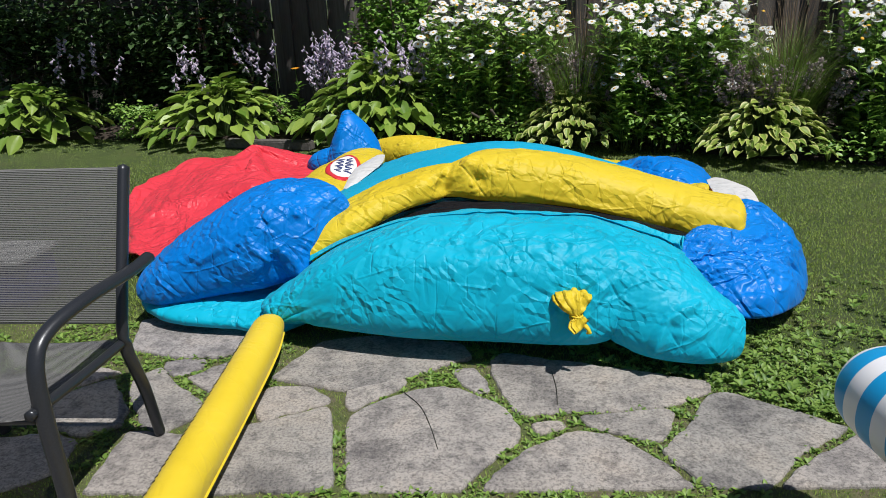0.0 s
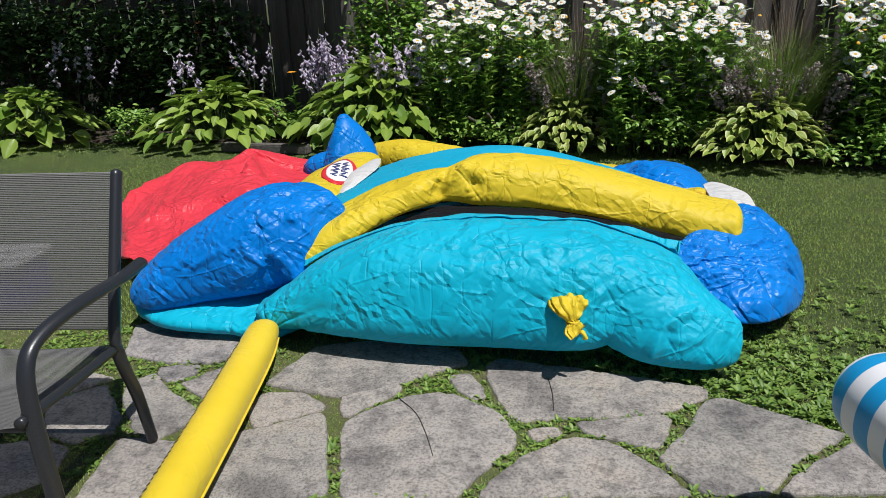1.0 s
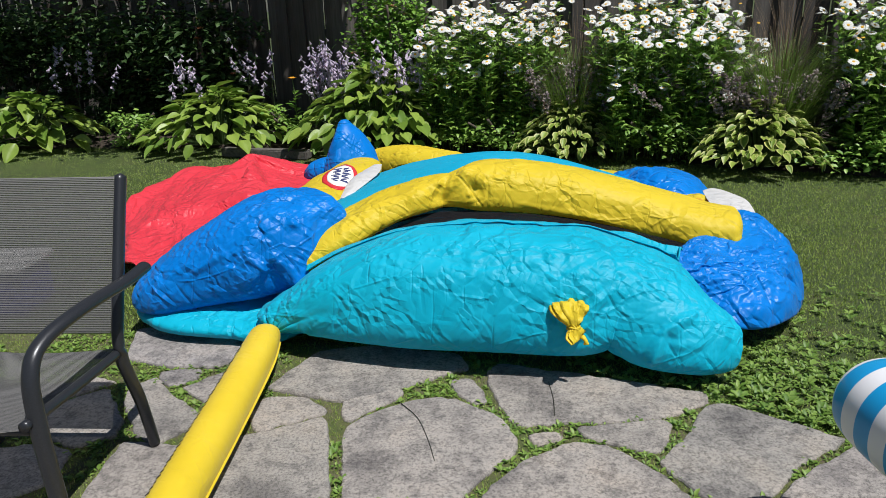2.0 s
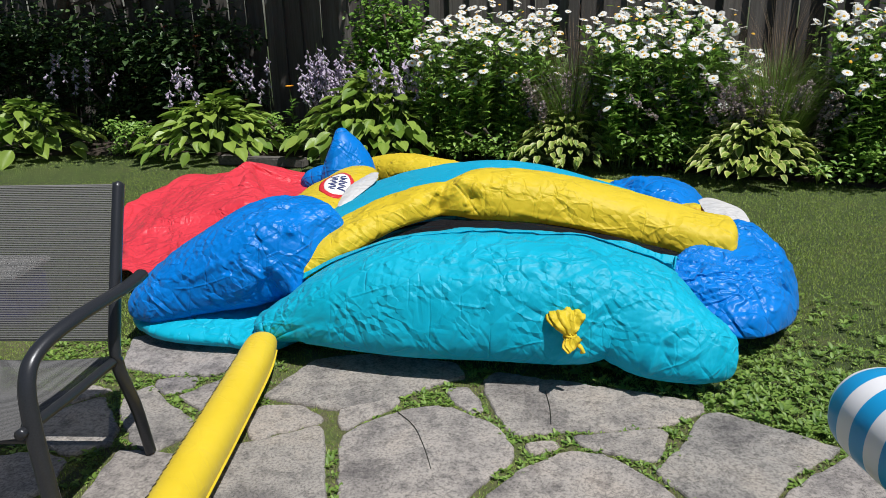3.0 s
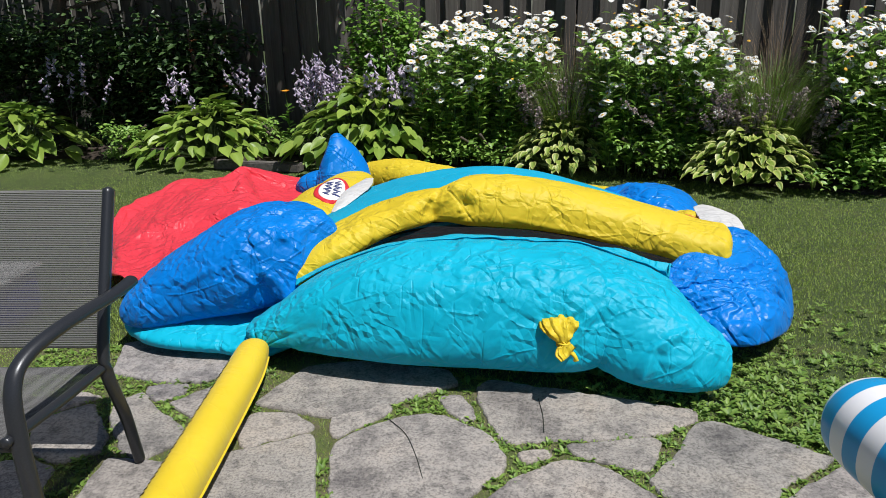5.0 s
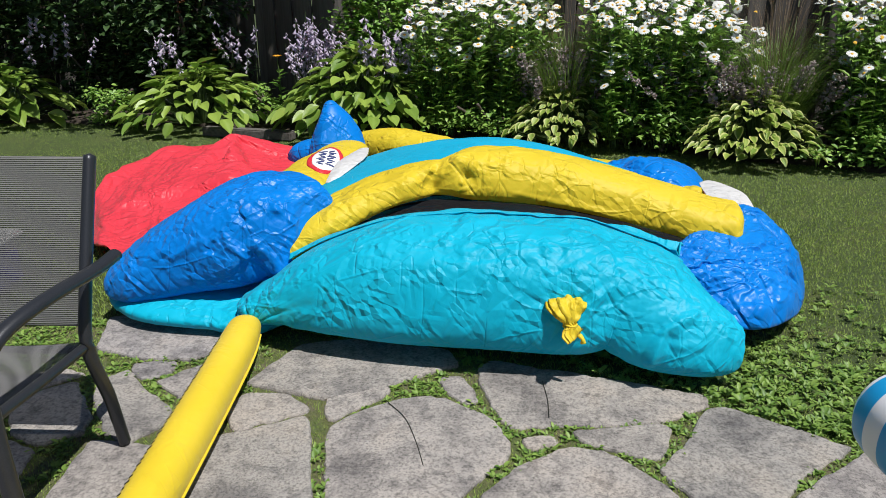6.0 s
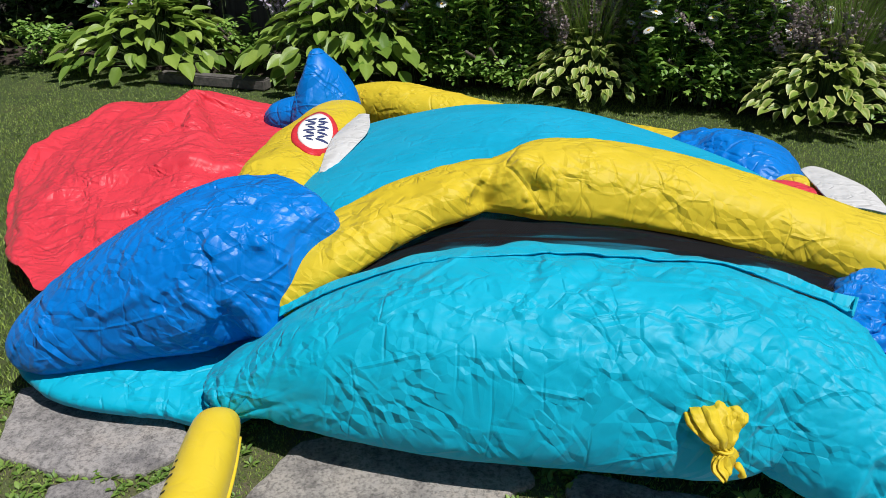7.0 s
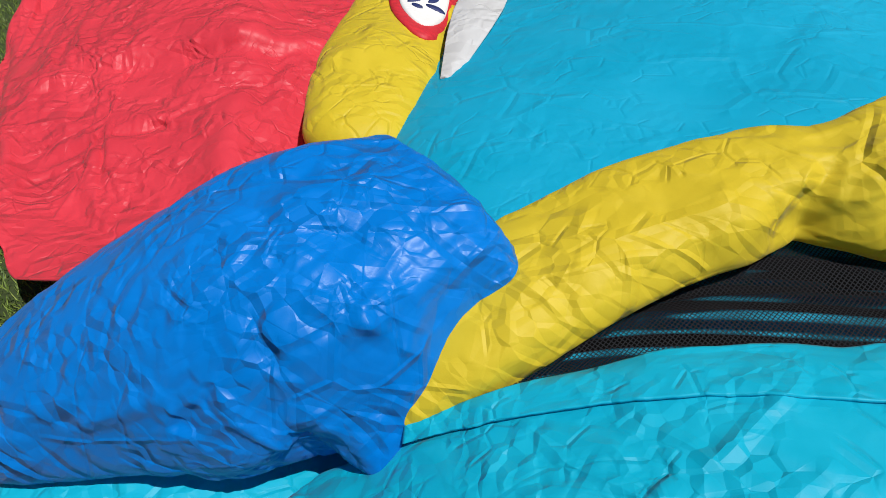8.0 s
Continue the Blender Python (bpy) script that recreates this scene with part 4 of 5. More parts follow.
hem = patch("seam_flap", [(-0.86, 7.40, 0.335), (-0.5, 7.405, 0.477), (-0.2, 7.395, 0.522), (0.12, 7.395, 0.522), (0.45, 7.375, 0.497), (0.72, 7.305, 0.427)], [(0.72, 7.305, 0.427), (0.76, 7.345, 0.422), (0.80, 7.405, 0.392)],
            [(-0.86, 7.425, 0.34), (-0.5, 7.505, 0.462), (-0.2, 7.515, 0.510), (0.12, 7.505, 0.492), (0.45, 7.485, 0.467), (0.80, 7.405, 0.392)], [(-0.86, 7.40, 0.335), (-0.86, 7.412, 0.338), (-0.86, 7.425, 0.34)], TURQ, 220, 24, lambda u, v: 0.010 * np.sin(math.pi * v) + 0.006 * np.sin(u * 31) * v + 0.005 * np.sin(u * 57 + 2) * v)



def drape(me, other, columns, lift):
    """Lays the south side of a patch on top of another mesh."""
    co, on = (np.zeros(len(m.vertices) * 3, np.float32) for m in (me, other))
    me.vertices.foreach_get("co", co)
    other.vertices.foreach_get("co", on)
    co, on = co.reshape(-1, 3), on.reshape(-1, 3)
    on = on[(on[:, 2] > 0.2) & (on[:, 1] > co[:, 1].min() - 0.02)][::2]
    on = on[np.argsort(on[:, 0])]
    first, last = np.searchsorted(on[:, 0], co[:, 0] - 0.012), np.searchsorted(on[:, 0], co[:, 0] + 0.012)
    rows = len(co) // columns
    for i, p in enumerate(co):
        near = on[first[i]:last[i]]
        near = near[np.abs(near[:, 1] - p[1]) < 0.012]
        if len(near):
            w = 1 - 0.75 * (i // columns) / (rows - 1)
            p[2] = p[2] * (1 - w) + (near[:, 2].max() + lift) * w
    me.vertices.foreach_set("co", co.ravel())
    me.update()
    return me


hem = drape(hem, front, 220, 0.007)
thicken(laid("seam_flap", crease(hem, 25, ((0.09, 0.10), (0.045, 0.12)), (0, 1, 0), None, 0.8, 0.004), inflatable, "turquoise seam flap over the net"), 0.005)

def red_rise(x, y):
    peak = 0.24 * np.exp(-np.hypot((x + 1.93) / 0.22, (y - 10.0) / 0.28))
    lap = np.interp(y, (8.3, 8.82, 9.21, 10.0), (-1.47, -1.55, -1.61, -1.93))
    under = 0.075 * (0.5 + 0.5 * np.tanh((x - lap) / 0.022)) * (y < 10.0)
    crest = 0.03 * np.exp(-(((x - lap + 0.06) / 0.06) ** 2))
    turned = 0.045 * (0.5 - 0.5 * np.tanh((y - (8.72 + 0.25 * (x + 2.2)) - 0.03 * np.sin(9 * x)) / 0.03))
    return 0.20 + peak + crest - under - turned + 0.025 * np.sin(3 * x + 2 * y)


red = puff("red_sheet", [(-1.45, 7.98, 0.05), (-1.68, 7.86, 0.03), (-1.88, 7.88, 0.02), (-2.06, 8.04, 0.02), (-2.3, 8.4, 0.03), (-2.62, 9.0, 0.03), (-2.78, 9.7, 0.03), (-2.6, 10.2, 0.03), (-2.1, 10.3, 0.06), (-1.6, 10.3, 0.05), (-1.1, 10.1, 0.06), (-1.1, 9.2, 0.10), (-1.2, 8.5, 0.14)], RED, red_rise, 190, 84, 2.4, 1.5, 0.03)
crease(red, 28, ((0.26, 0.07), (0.12, 0.10), (0.065, 0.12)), (0.5, 0.7, 0), 0.004, 0.85, 0.012, (((-1.93, 9.9, 0.4), 0.35, 9, 0.03),),
       (((-1.93, 9.95, 0.42), (-2.3, 9.5, 0.24), 0.09, 0.04), ((-1.93, 9.95, 0.42), (-1.75, 9.3, 0.25), 0.07, 0.045), ((-1.85, 9.8, 0.35), (-1.95, 9.2, 0.24), 0.06, -0.03), ((-2.2, 8.3, 0.12), (-1.75, 8.5, 0.16), 0.05, -0.03), ((-2.4, 8.7, 0.15), (-1.9, 8.75, 0.2), 0.04, 0.025)), (((-1.93, 9.9, 0.4), 0.3, 0.8), ((-2.1, 8.5, 0.12), 0.4, 0.6)))
settle(red, 0.12, 0.05, 12, seed=28)
rounder(laid("red_sheet", red, inflatable, "crumpled red nylon sheet"))

back = sausage("back_tube", [(-1.05, 10.45, 0.14, 0.12, 0.13), (-0.7, 10.30, 0.17, 0.17, 0.16), (-0.2, 10.1, 0.14, 0.17, 0.13), (0.4, 9.85, 0.12, 0.16, 0.115), (0.85, 9.55, 0.13, 0.15, 0.115), (1.0, 9.4, 0.14, 0.12, 0.11)], YELLOW, 160, 60, 2.2, (0.06, 0.06))
laid("back_tube", crease(back, 31), inflatable, "slack yellow nylon tube")

far = puff("far_cushion", [(0.74, 9.3, 0.14), (0.90, 8.85, 0.18), (1.17, 8.68, 0.14), (1.36, 8.82, 0.08), (1.43, 9.15, 0.06), (1.28, 9.5, 0.05), (1.0, 9.6, 0.08)], BLUE, lambda x, y: 0.265 + 0 * x, 220, 90, 2.6, 2.0, 0.04)
laid("far_cushion", crease(far, 34, ((0.16, 0.12), (0.085, 0.20), (0.05, 0.18)), top=0.7), inflatable, "small crumpled blue nylon cushion")

fin = sausage("fin", [(-1.10, 9.90, 0.14, 0.24, 0.14), (-1.12, 9.94, 0.30, 0.21, 0.12), (-1.14, 9.97, 0.44, 0.15, 0.09), (-1.17, 10.0, 0.55, 0.07, 0.05), (-1.17, 10.0, 0.60, 0.03, 0.02)], BLUE, 70, 60, 2.0, (0.1, 0.15))
laid("fin", crease(fin, 37, ((0.16, 0.16), (0.08, 0.18)), (0, 0, 1)), inflatable, "upright pointed blue nylon fin")
lump = sausage("fin_base", [(-1.52, 10.05, 0.12, 0.08, 0.08), (-1.38, 10.0, 0.17, 0.13, 0.12), (-1.2, 9.97, 0.2, 0.14, 0.12), (-1.02, 9.95, 0.2, 0.12, 0.10)], BLUE, 70, 60, 2.2, (0.25, 0.25))
laid("fin_base", crease(lump, 38, ((0.16, 0.2), (0.08, 0.2))), inflatable)

collar = sausage("collar", [(-1.12, 8.25, 0.24, 0.14, 0.09), (-1.12, 8.6, 0.27, 0.19, 0.10), (-1.12, 9.0, 0.25, 0.20, 0.09), (-1.08, 9.4, 0.25, 0.19, 0.09), (-1.02, 9.75, 0.25, 0.16, 0.09), (-0.97, 9.95, 0.23, 0.10, 0.07)], YELLOW, 130, 70, 2.2, (0.08, 0.1))
collar_ob = laid("collar", crease(collar, 41, ((0.18, 0.10), (0.09, 0.12)), top=0.5), inflatable, "yellow nylon collar carrying a printed label")


top_of = np.zeros(len(collar.vertices) * 3, np.float32)
collar.vertices.foreach_get("co", top_of)
top_of = top_of.reshape(-1, 3)
top_of = top_of[top_of[:, 2] > 0.22]


def label_disc(name, centre, along, across, lift, mat, k=40, rings=9, point=1.0):
    """A flat printed shape that follows the cloth under it."""
    c, a, b = (np.asarray(v, float)[:2] for v in (centre, along, across))
    t = np.linspace(0, 2 * math.pi, k, endpoint=False)
    sc = lambda v: np.sign(v) * np.abs(v) ** point
    rim = np.outer(sc(np.cos(t)), a) + np.outer(sc(np.sin(t)), b)
    levels = []
    for r in (*np.linspace(0.02, 1, rings), 1.0):
        p = c + rim * r
        w = np.exp(-np.sum((p[:, None] - top_of[None, :, :2]) ** 2, 2) / 0.018**2)
        z = (w @ top_of[:, 2]) / (w.sum(1) + 1e-9)
        levels.append(np.c_[p, z + lift])
    levels[-1][:, 2] -= lift + 0.004
    me = loft(name, levels, mat)
    if me.polygons[0].normal.z < 0:
        me.flip_normals()
    return me


LC, LA, LB = np.array((-1.05, 9.14)), np.array((-0.05, 0.38)), np.array((0.115, 0.034))
border = laid("label_border", label_disc("label_border", LC, LA, LB, 0.006, LABEL_RED, point=1.15), collar_ob, "red border of the printed label")
laid("label_field", label_disc("label_field", LC + LA * 0.06, LA * 0.80, LB * 0.74, 0.010, LABEL_WHITE, point=1.1), border, "white field with dark bars of print")
for q in (0.26, -0.24):
    for k in range(8):
        tall = (0.26, 0.17, 0.22, 0.15)[(k + (q > 0)) % 4]
        laid("print_bar", label_disc("print_bar", LC + LA * (0.52 - 0.125 * k) + LB * (q + 0.05 * (k % 2)), LA * 0.032, LB * tall + LA * 0.03 * (1 - 2 * (k % 2)), 0.014, LABEL_INK, 12, 3), border)

tag = patch("white_tongue", [(-0.93, 8.52, 0.36), (-0.90, 8.52, 0.37), (-0.87, 8.54, 0.37)], [(-0.87, 8.54, 0.37), (-0.765, 8.98, 0.40), (-0.80, 9.4, 0.37)], [(-0.86, 9.42, 0.37), (-0.83, 9.42, 0.37), (-0.80, 9.4, 0.37)], [(-0.93, 8.52, 0.36), (-0.93, 8.95, 0.385), (-0.86, 9.42, 0.37)], WHITE, 40, 80, lambda u, v: 0.012 * np.sin(math.pi * u) * np.sin(math.pi * v))
thicken(laid("white_tongue", crease(tag, 44, ((0.12, 0.14), (0.06, 0.14)), (0.2, 1, 0), top=1.0), inflatable, "creased white nylon tongue"), 0.006)

panel = patch("white_panel", [(1.22, 8.36, 0.29), (1.32, 8.31, 0.295), (1.42, 8.29, 0.285)], [(1.42, 8.29, 0.285), (1.45, 8.55, 0.30), (1.40, 8.80, 0.295)], [(1.27, 8.80, 0.295), (1.33, 8.82, 0.30), (1.40, 8.80, 0.295)], [(1.22, 8.36, 0.29), (1.24, 8.58, 0.295), (1.27, 8.80, 0.295)], WHITE, 40, 40, lambda u, v: 0.006 * np.sin(math.pi * u))
thicken(laid("white_panel", crease(panel, 46, ((0.15, 0.06),)), inflatable, "white nylon panel"), 0.006)
gore = sausage("red_gore", [(1.02, 8.72, 0.18, 0.08, 0.07), (1.14, 8.60, 0.22, 0.10, 0.075), (1.25, 8.50, 0.20, 0.08, 0.06), (1.33, 8.42, 0.16, 0.06, 0.05)], RED, 80, 60, 2.2, (0.2, 0.2))
laid("red_gore", crease(gore, 48, ((0.12, 0.2), (0.06, 0.2)), top=0.8), inflatable)
strip = sausage("yellow_gore", [(1.08, 8.86, 0.2, 0.06, 0.05), (1.2, 8.72, 0.24, 0.07, 0.05), (1.3, 8.6, 0.22, 0.06, 0.05)], YELLOW, 60, 40, 2.2, (0.2, 0.2))
laid("yellow_gore", crease(strip, 49), inflatable)
tail = puff("floor_tail", [(-1.75, 10.5, 0.03), (-1.4, 10.75, 0.03), (-1.0, 10.7, 0.03), (-1.1, 10.3, 0.05), (-1.5, 10.2, 0.05)], TURQ, lambda x, y: 0.1 + 0 * x, 80, 24)
laid("floor_tail", crease(tail, 50), inflatable)

tube = sausage("air_tube", [(-1.0, 7.20, 0.10, 0.05, 0.03), (-0.995, 7.14, 0.105, 0.066, 0.06), (-0.985, 6.95, 0.088, 0.076, 0.075), (-0.968, 6.5, 0.080, 0.078, 0.076), (-0.95, 6.0, 0.079, 0.078, 0.076), (-0.932, 5.5, 0.079, 0.078, 0.076), (-0.914, 5.0, 0.079, 0.078, 0.076)], TUBE_YELLOW, 260, 72, 2.1, (0.012, 0.02))
tube_ob = laid("air_tube", crease(tube, 53, ((0.14, 0.03), (0.07, 0.04)), swell=0.002), inflatable, "round yellow air tube leading away over the stones")
seam = pipe("tube_seam", [(-0.93, 7.14, 0.085), (-0.909, 6.95, 0.068), (-0.890, 6.5, 0.060), (-0.872, 6.0, 0.060), (-0.854, 5.5, 0.060), (-0.836, 5.0, 0.060)], 0.006, TUBE_YELLOW, 80, 8, 0.6)
laid("tube_seam", seam, tube_ob)
for k in range(44):
    yy = 6.98 - k * 0.026
    w = 0.008 + 0.006 * ((k * 7) % 3)
    a = radians(132)
    xc = np.interp(yy, (5.0, 6.0, 6.5, 6.95), (-0.914, -0.95, -0.968, -0.985))
    m = Matrix.Translation((xc + 0.080 * math.cos(a), yy, np.interp(yy, (6.5, 6.95), (0.080, 0.088)) + 0.078 * math.sin(a))) @ pose(0, 0, 0, 0, -42, 0)
    bar = boxed("print_mark", (w, 0.005, 0.002), PRINT, 0)
    part("print_mark", bar, tube_ob, at=Matrix.Translation(-chain(tube_ob)) @ m)

knot = sausage("valve_sleeve", [(0.272, 7.03, 0.310, 0.050, 0.016), (0.272, 6.985, 0.318, 0.066, 0.024), (0.276, 6.955, 0.300, 0.062, 0.026), (0.282, 6.940, 0.272, 0.036, 0.022), (0.284, 6.934, 0.254, 0.016, 0.016), (0.288, 6.930, 0.240, 0.030, 0.018), (0.294, 6.922, 0.220, 0.048, 0.018), (0.300, 6.918, 0.204, 0.052, 0.010)], YELLOW, 170, 140, 2.0, (0.10, 0.02), 0.0, (11, 0.16))
knot_ob = laid("valve_sleeve", crease(knot, 56, ((0.04, 0.30), (0.02, 0.25)), (0, 0.2, 1), None, 0.9, 0.001), inflatable, "tied yellow nylon sleeve")
t = np.linspace(0, 2 * math.pi * 2.2, 40)
laid("tie", pipe("tie", np.c_[0.285 + 0.024 * np.cos(t), 6.937 + 0.024 * np.sin(t), 0.250 + 0.006 * np.sin(t * 0.5)], 0.004, YELLOW, 60, 8), knot_ob)
laid("sleeve_end", crease(sausage("sleeve_end", [(0.315, 6.915, 0.222, 0.012, 0.008), (0.329, 6.908, 0.206, 0.008, 0.005), (0.331, 6.906, 0.190, 0.009, 0.005)], YELLOW, 30, 20, 2.0, (0.2, 0.1)), 57, ((0.03, 0.2),), None, None), knot_ob)

# ---- patio chair ----
chair = thing("patio_chair", (-1.5, 6.3, 0.0), "dark grey metal patio armchair with woven sling seat", "chair")
for sx in (-1.205, -1.775):
    out = 0.05 if sx > -1.5 else -0.05
    laid("back_leg", pipe("back_leg", [(sx, 6.51, 0.0), (sx, 6.47, 0.2), (sx - out * 0.3, 6.43, 0.40), (sx - out * 0.3, 6.47, 0.55), (sx - out * 0.4, 6.56, 0.75), (sx - out * 0.5, 6.65, 0.94)], 0.018, FRAME_METAL, 60, 14, 1.2, 0.01), chair)
    arm = pipe("armrest", [(sx + out * 0.9, 6.57, 0.645), (sx + out * 0.8, 6.45, 0.64), (sx + out * 0.3, 6.22, 0.64), (sx - out * 0.3, 6.08, 0.61), (sx - out * 0.4, 6.015, 0.55), (sx - out * 0.2, 5.985, 0.42), (sx + out * 0.3, 5.96, 0.2), (sx + out * 0.8, 5.93, 0.0)], 0.023, FRAME_METAL, 90, 14, 0.8, 0.01)
    laid("armrest", arm, chair, "curved armrest running down into the front leg")
    laid("seat_rail", pipe("seat_rail", [(sx - out * 0.5, 5.95, 0.43), (sx - out * 0.5, 6.2, 0.41), (sx - out * 0.4, 6.44, 0.40)], 0.015, FRAME_METAL, 30, 12), chair)
for y0, z0 in ((5.98, 0.40), (6.44, 0.385)):
    laid("crossbar", pipe("crossbar", [(-1.23, y0, z0), (-1.5, y0, z0 - 0.005), (-1.75, y0, z0)], 0.012, FRAME_METAL, 20, 12), chair)
xs = (-1.745, -1.5, -1.232)
back_sling = patch("back_sling", [(x, 6.455, 0.455) for x in xs], [(xs[2], 6.455, 0.455), (xs[2], 6.555, 0.73), (xs[2], 6.645, 0.93)], [(x, 6.645, 0.93) for x in xs], [(xs[0], 6.455, 0.455), (xs[0], 6.555, 0.73), (xs[0], 6.645, 0.93)], SLING, 24, 40)
thicken(laid("back_sling", back_sling, chair, "dark grey woven sling back"), 0.003)
seat_sling = patch("seat_sling", [(x, 5.95, 0.425) for x in xs], [(xs[2], 5.95, 0.425), (xs[2], 6.2, 0.40), (xs[2], 6.435, 0.415)], [(x, 6.435, 0.415) for x in xs], [(xs[0], 5.95, 0.425), (xs[0], 6.2, 0.40), (xs[0], 6.435, 0.415)], SLING, 24, 40, lambda u, v: -0.02 * np.sin(math.pi * u))
thicken(laid("seat_sling", seat_sling, chair, "dark grey woven sling seat"), 0.003)

# ---- striped pool float roll, with unseen legs added to hold it up ----
STRIPE, nt, b = material("striped_vinyl")
w = node(nt, "ShaderNodeTexWave", Scale=3.1)
w.bands_direction = "Y"
nt.links.new(place(nt), w.inputs["Vector"])
nt.links.new(ramp(nt, w.outputs["Color"], ((0.47, (0.72, 0.72, 0.74)), (0.53, (0.015, 0.28, 0.58)))).outputs[0], b.inputs["Base Color"])
b.inputs["Roughness"].default_value = 0.3
lounger = thing("striped_float", (1.15, 5.5, 0.0), "blue and white striped pool float roll on added unseen legs", "lounger")
roll = sausage("float_roll", [(0, 0, 0, 0.11, 0.10), (0, -0.1, 0.005, 0.135, 0.12), (0, -0.35, 0.0, 0.14, 0.125), (0, -0.7, 0.0, 0.14, 0.125), (0, -1.1, 0.0, 0.135, 0.12)], STRIPE, 90, 60, 2.2, (0.10, 0.06))
part("float_roll", roll, lounger, "blue and white striped pool float roll", Matrix.Translation((-0.215, 0.60, 0.455)) @ pose(0, 0, 0, 0, 0, 12))
for x0, y0 in ((-0.25, 0.30), (-0.08, 0.34), (-0.08, -0.36), (0.09, -0.32)):
    laid("leg", pipe("leg", [(1.15 + x0, 5.5 + y0, 0.0), (1.15 + x0, 5.5 + y0, 0.2), (1.15 + x0, 5.5 + y0, 0.40)], 0.014, FRAME_METAL, 12, 10), lounger)

# ---- blue tub on the lawn ----
tub = thing("storage_tub", (-2.55, 7.75, 0.0), "dark blue plastic tub on the grass behind the chair", "tub")
laid("body", boxed("body", (0.34, 0.3, 0.24), TUB_BLUE, 0.03, (-2.55, 7.75, 0.11)), tub)
laid("rim", boxed("rim", (0.38, 0.34, 0.03), LABEL_WHITE, 0.01, (-2.55, 7.75, 0.245)), tub, "pale rim")

# ---- plants ----


def leaf_mesh(name, mat, broad, cup, droop, nu=5, nv=8):
    """A broad leaf along +y, folded at the midrib, curling at tip and rim."""
    verts, uv, faces = [], [], []
    for j in range(nv):
        v = j / (nv - 1)
        half = broad * (math.sin(math.pi * min(1, v * 0.97 + 0.03)) ** 0.75) * (1.12 - 0.55 * v)
        for i in range(nu):
            u = 2 * i / (nu - 1) - 1
            verts.append((half * u, v + 0.06 * abs(u) * (1 - v) * (0.5 - v), cup * abs(u) * half * 1.6 - droop * v * v + 0.02 * math.sin(9 * v) * abs(u)))
            uv.append((max(abs(u), abs(2 * v - 1) ** 3), v))
    for j in range(nv - 1):
        for i in range(nu - 1):
            faces.append((j * nu + i, j * nu + i + 1, (j + 1) * nu + i + 1, (j + 1) * nu + i))
    return mesh_of(name, verts, faces, mat, True, uv)


STEM_V = [(0.5, 0, 0), (-0.25, 0, 0.43), (-0.25, 0, -0.43), (0.35, 1, 0), (-0.17, 1, 0.3), (-0.17, 1, -0.3)]
STEM_F = [(0, 1, 4, 3), (1, 2, 5, 4), (2, 0, 3, 5)]


def stalks(base, tip, width):
    d = tip - base
    up = np.cross(d, np.array([(0.3, 0.2, 0.1)]) + 0 * d)
    L = np.linalg.norm(d, axis=1)
    return frames(base, d, up, np.c_[np.full(len(L), width), L, np.full(len(L), width)])


def hosta(at, radius, height, count, size, meshes, label, seed):
    r = np.random.default_rng(seed)
    ob = thing("hosta", at, label, "hosta", "hostas in the flower bed")
    ends = []
    for i in range(count):
        rho = math.sqrt((i + 0.5) / count)
        a = i * 2.39996 + r.normal() * 0.25
        s = size * r.uniform(0.7, 1.15)
        reach = radius * rho * r.uniform(0.85, 1.08)
        z = height * (1 - 0.80 * rho**1.8) * r.uniform(0.86, 1.08)
        dip = 10 - 40 * rho**1.4 + r.normal() * 14
        inner = max(0.0, reach - 0.45 * s)
        m = Matrix.Translation((inner * math.cos(a), inner * math.sin(a), max(z, 0.06))) @ pose(0, 0, 0, 0, 0, math.degrees(a) - 90 + r.normal() * 12) @ pose(0, 0, 0, dip, r.normal() * 12, 0) @ Matrix.Scale(s, 4)
        part("leaf", meshes[i % len(meshes)], ob, at=m)
        ends.append((inner * math.cos(a), inner * math.sin(a), max(z, 0.06)))
    e = np.array(ends)
    me = batch("stalk_tuft", STEM_V, STEM_F, stalks(e * (0.12, 0.12, 0), e, 0.007), STEM)
    tagged(part("stalk_tuft", me, ob, at=Matrix()), kind="stuff")
    return ob


big_leaf = [leaf_mesh("hosta_leaf", HOSTA, *k) for k in ((0.34, 0.32, 0.10), (0.38, 0.26, 0.15), (0.31, 0.38, 0.05))]
pale_leaf = [leaf_mesh("pale_hosta_leaf", HOSTA_PALE, *k) for k in ((0.36, 0.30, 0.10), (0.33, 0.40, 0.15))]
HOSTA_LABEL = "broad-leaved green hosta clump at the lawn's edge"
hosta((-3.05, 12.28, 0.02), 0.88, 0.58, 240, 0.20, big_leaf, HOSTA_LABEL, 1)
hosta((-1.2, 11.95, 0.02), 0.95, 0.80, 330, 0.205, big_leaf, "large broad-leaved green hosta with lilac flower stalks", 2)
hosta((-5.3, 12.4, 0.02), 0.75, 0.55, 130, 0.24, big_leaf, "green hosta clump in the shade", 3)
hosta((0.72, 11.36, 0.02), 0.54, 0.50, 290, 0.105, pale_leaf, "variegated yellow-green hosta at the lawn's edge", 4)
hosta((2.28, 10.68, 0.02), 0.56, 0.56, 330, 0.118, pale_leaf, "variegated yellow-green hosta below faded flower spikes", 5)

# lilac bells on stalks
BELL_V = [(0, 0, 0)] + [(0.16 * math.cos(a), 0.5, 0.16 * math.sin(a)) for a in np.linspace(0, 6.28, 6)[:-1]] + [(0.34 * math.cos(a + 0.3), 1, 0.34 * math.sin(a + 0.3)) for a in np.linspace(0, 6.28, 6)[:-1]]
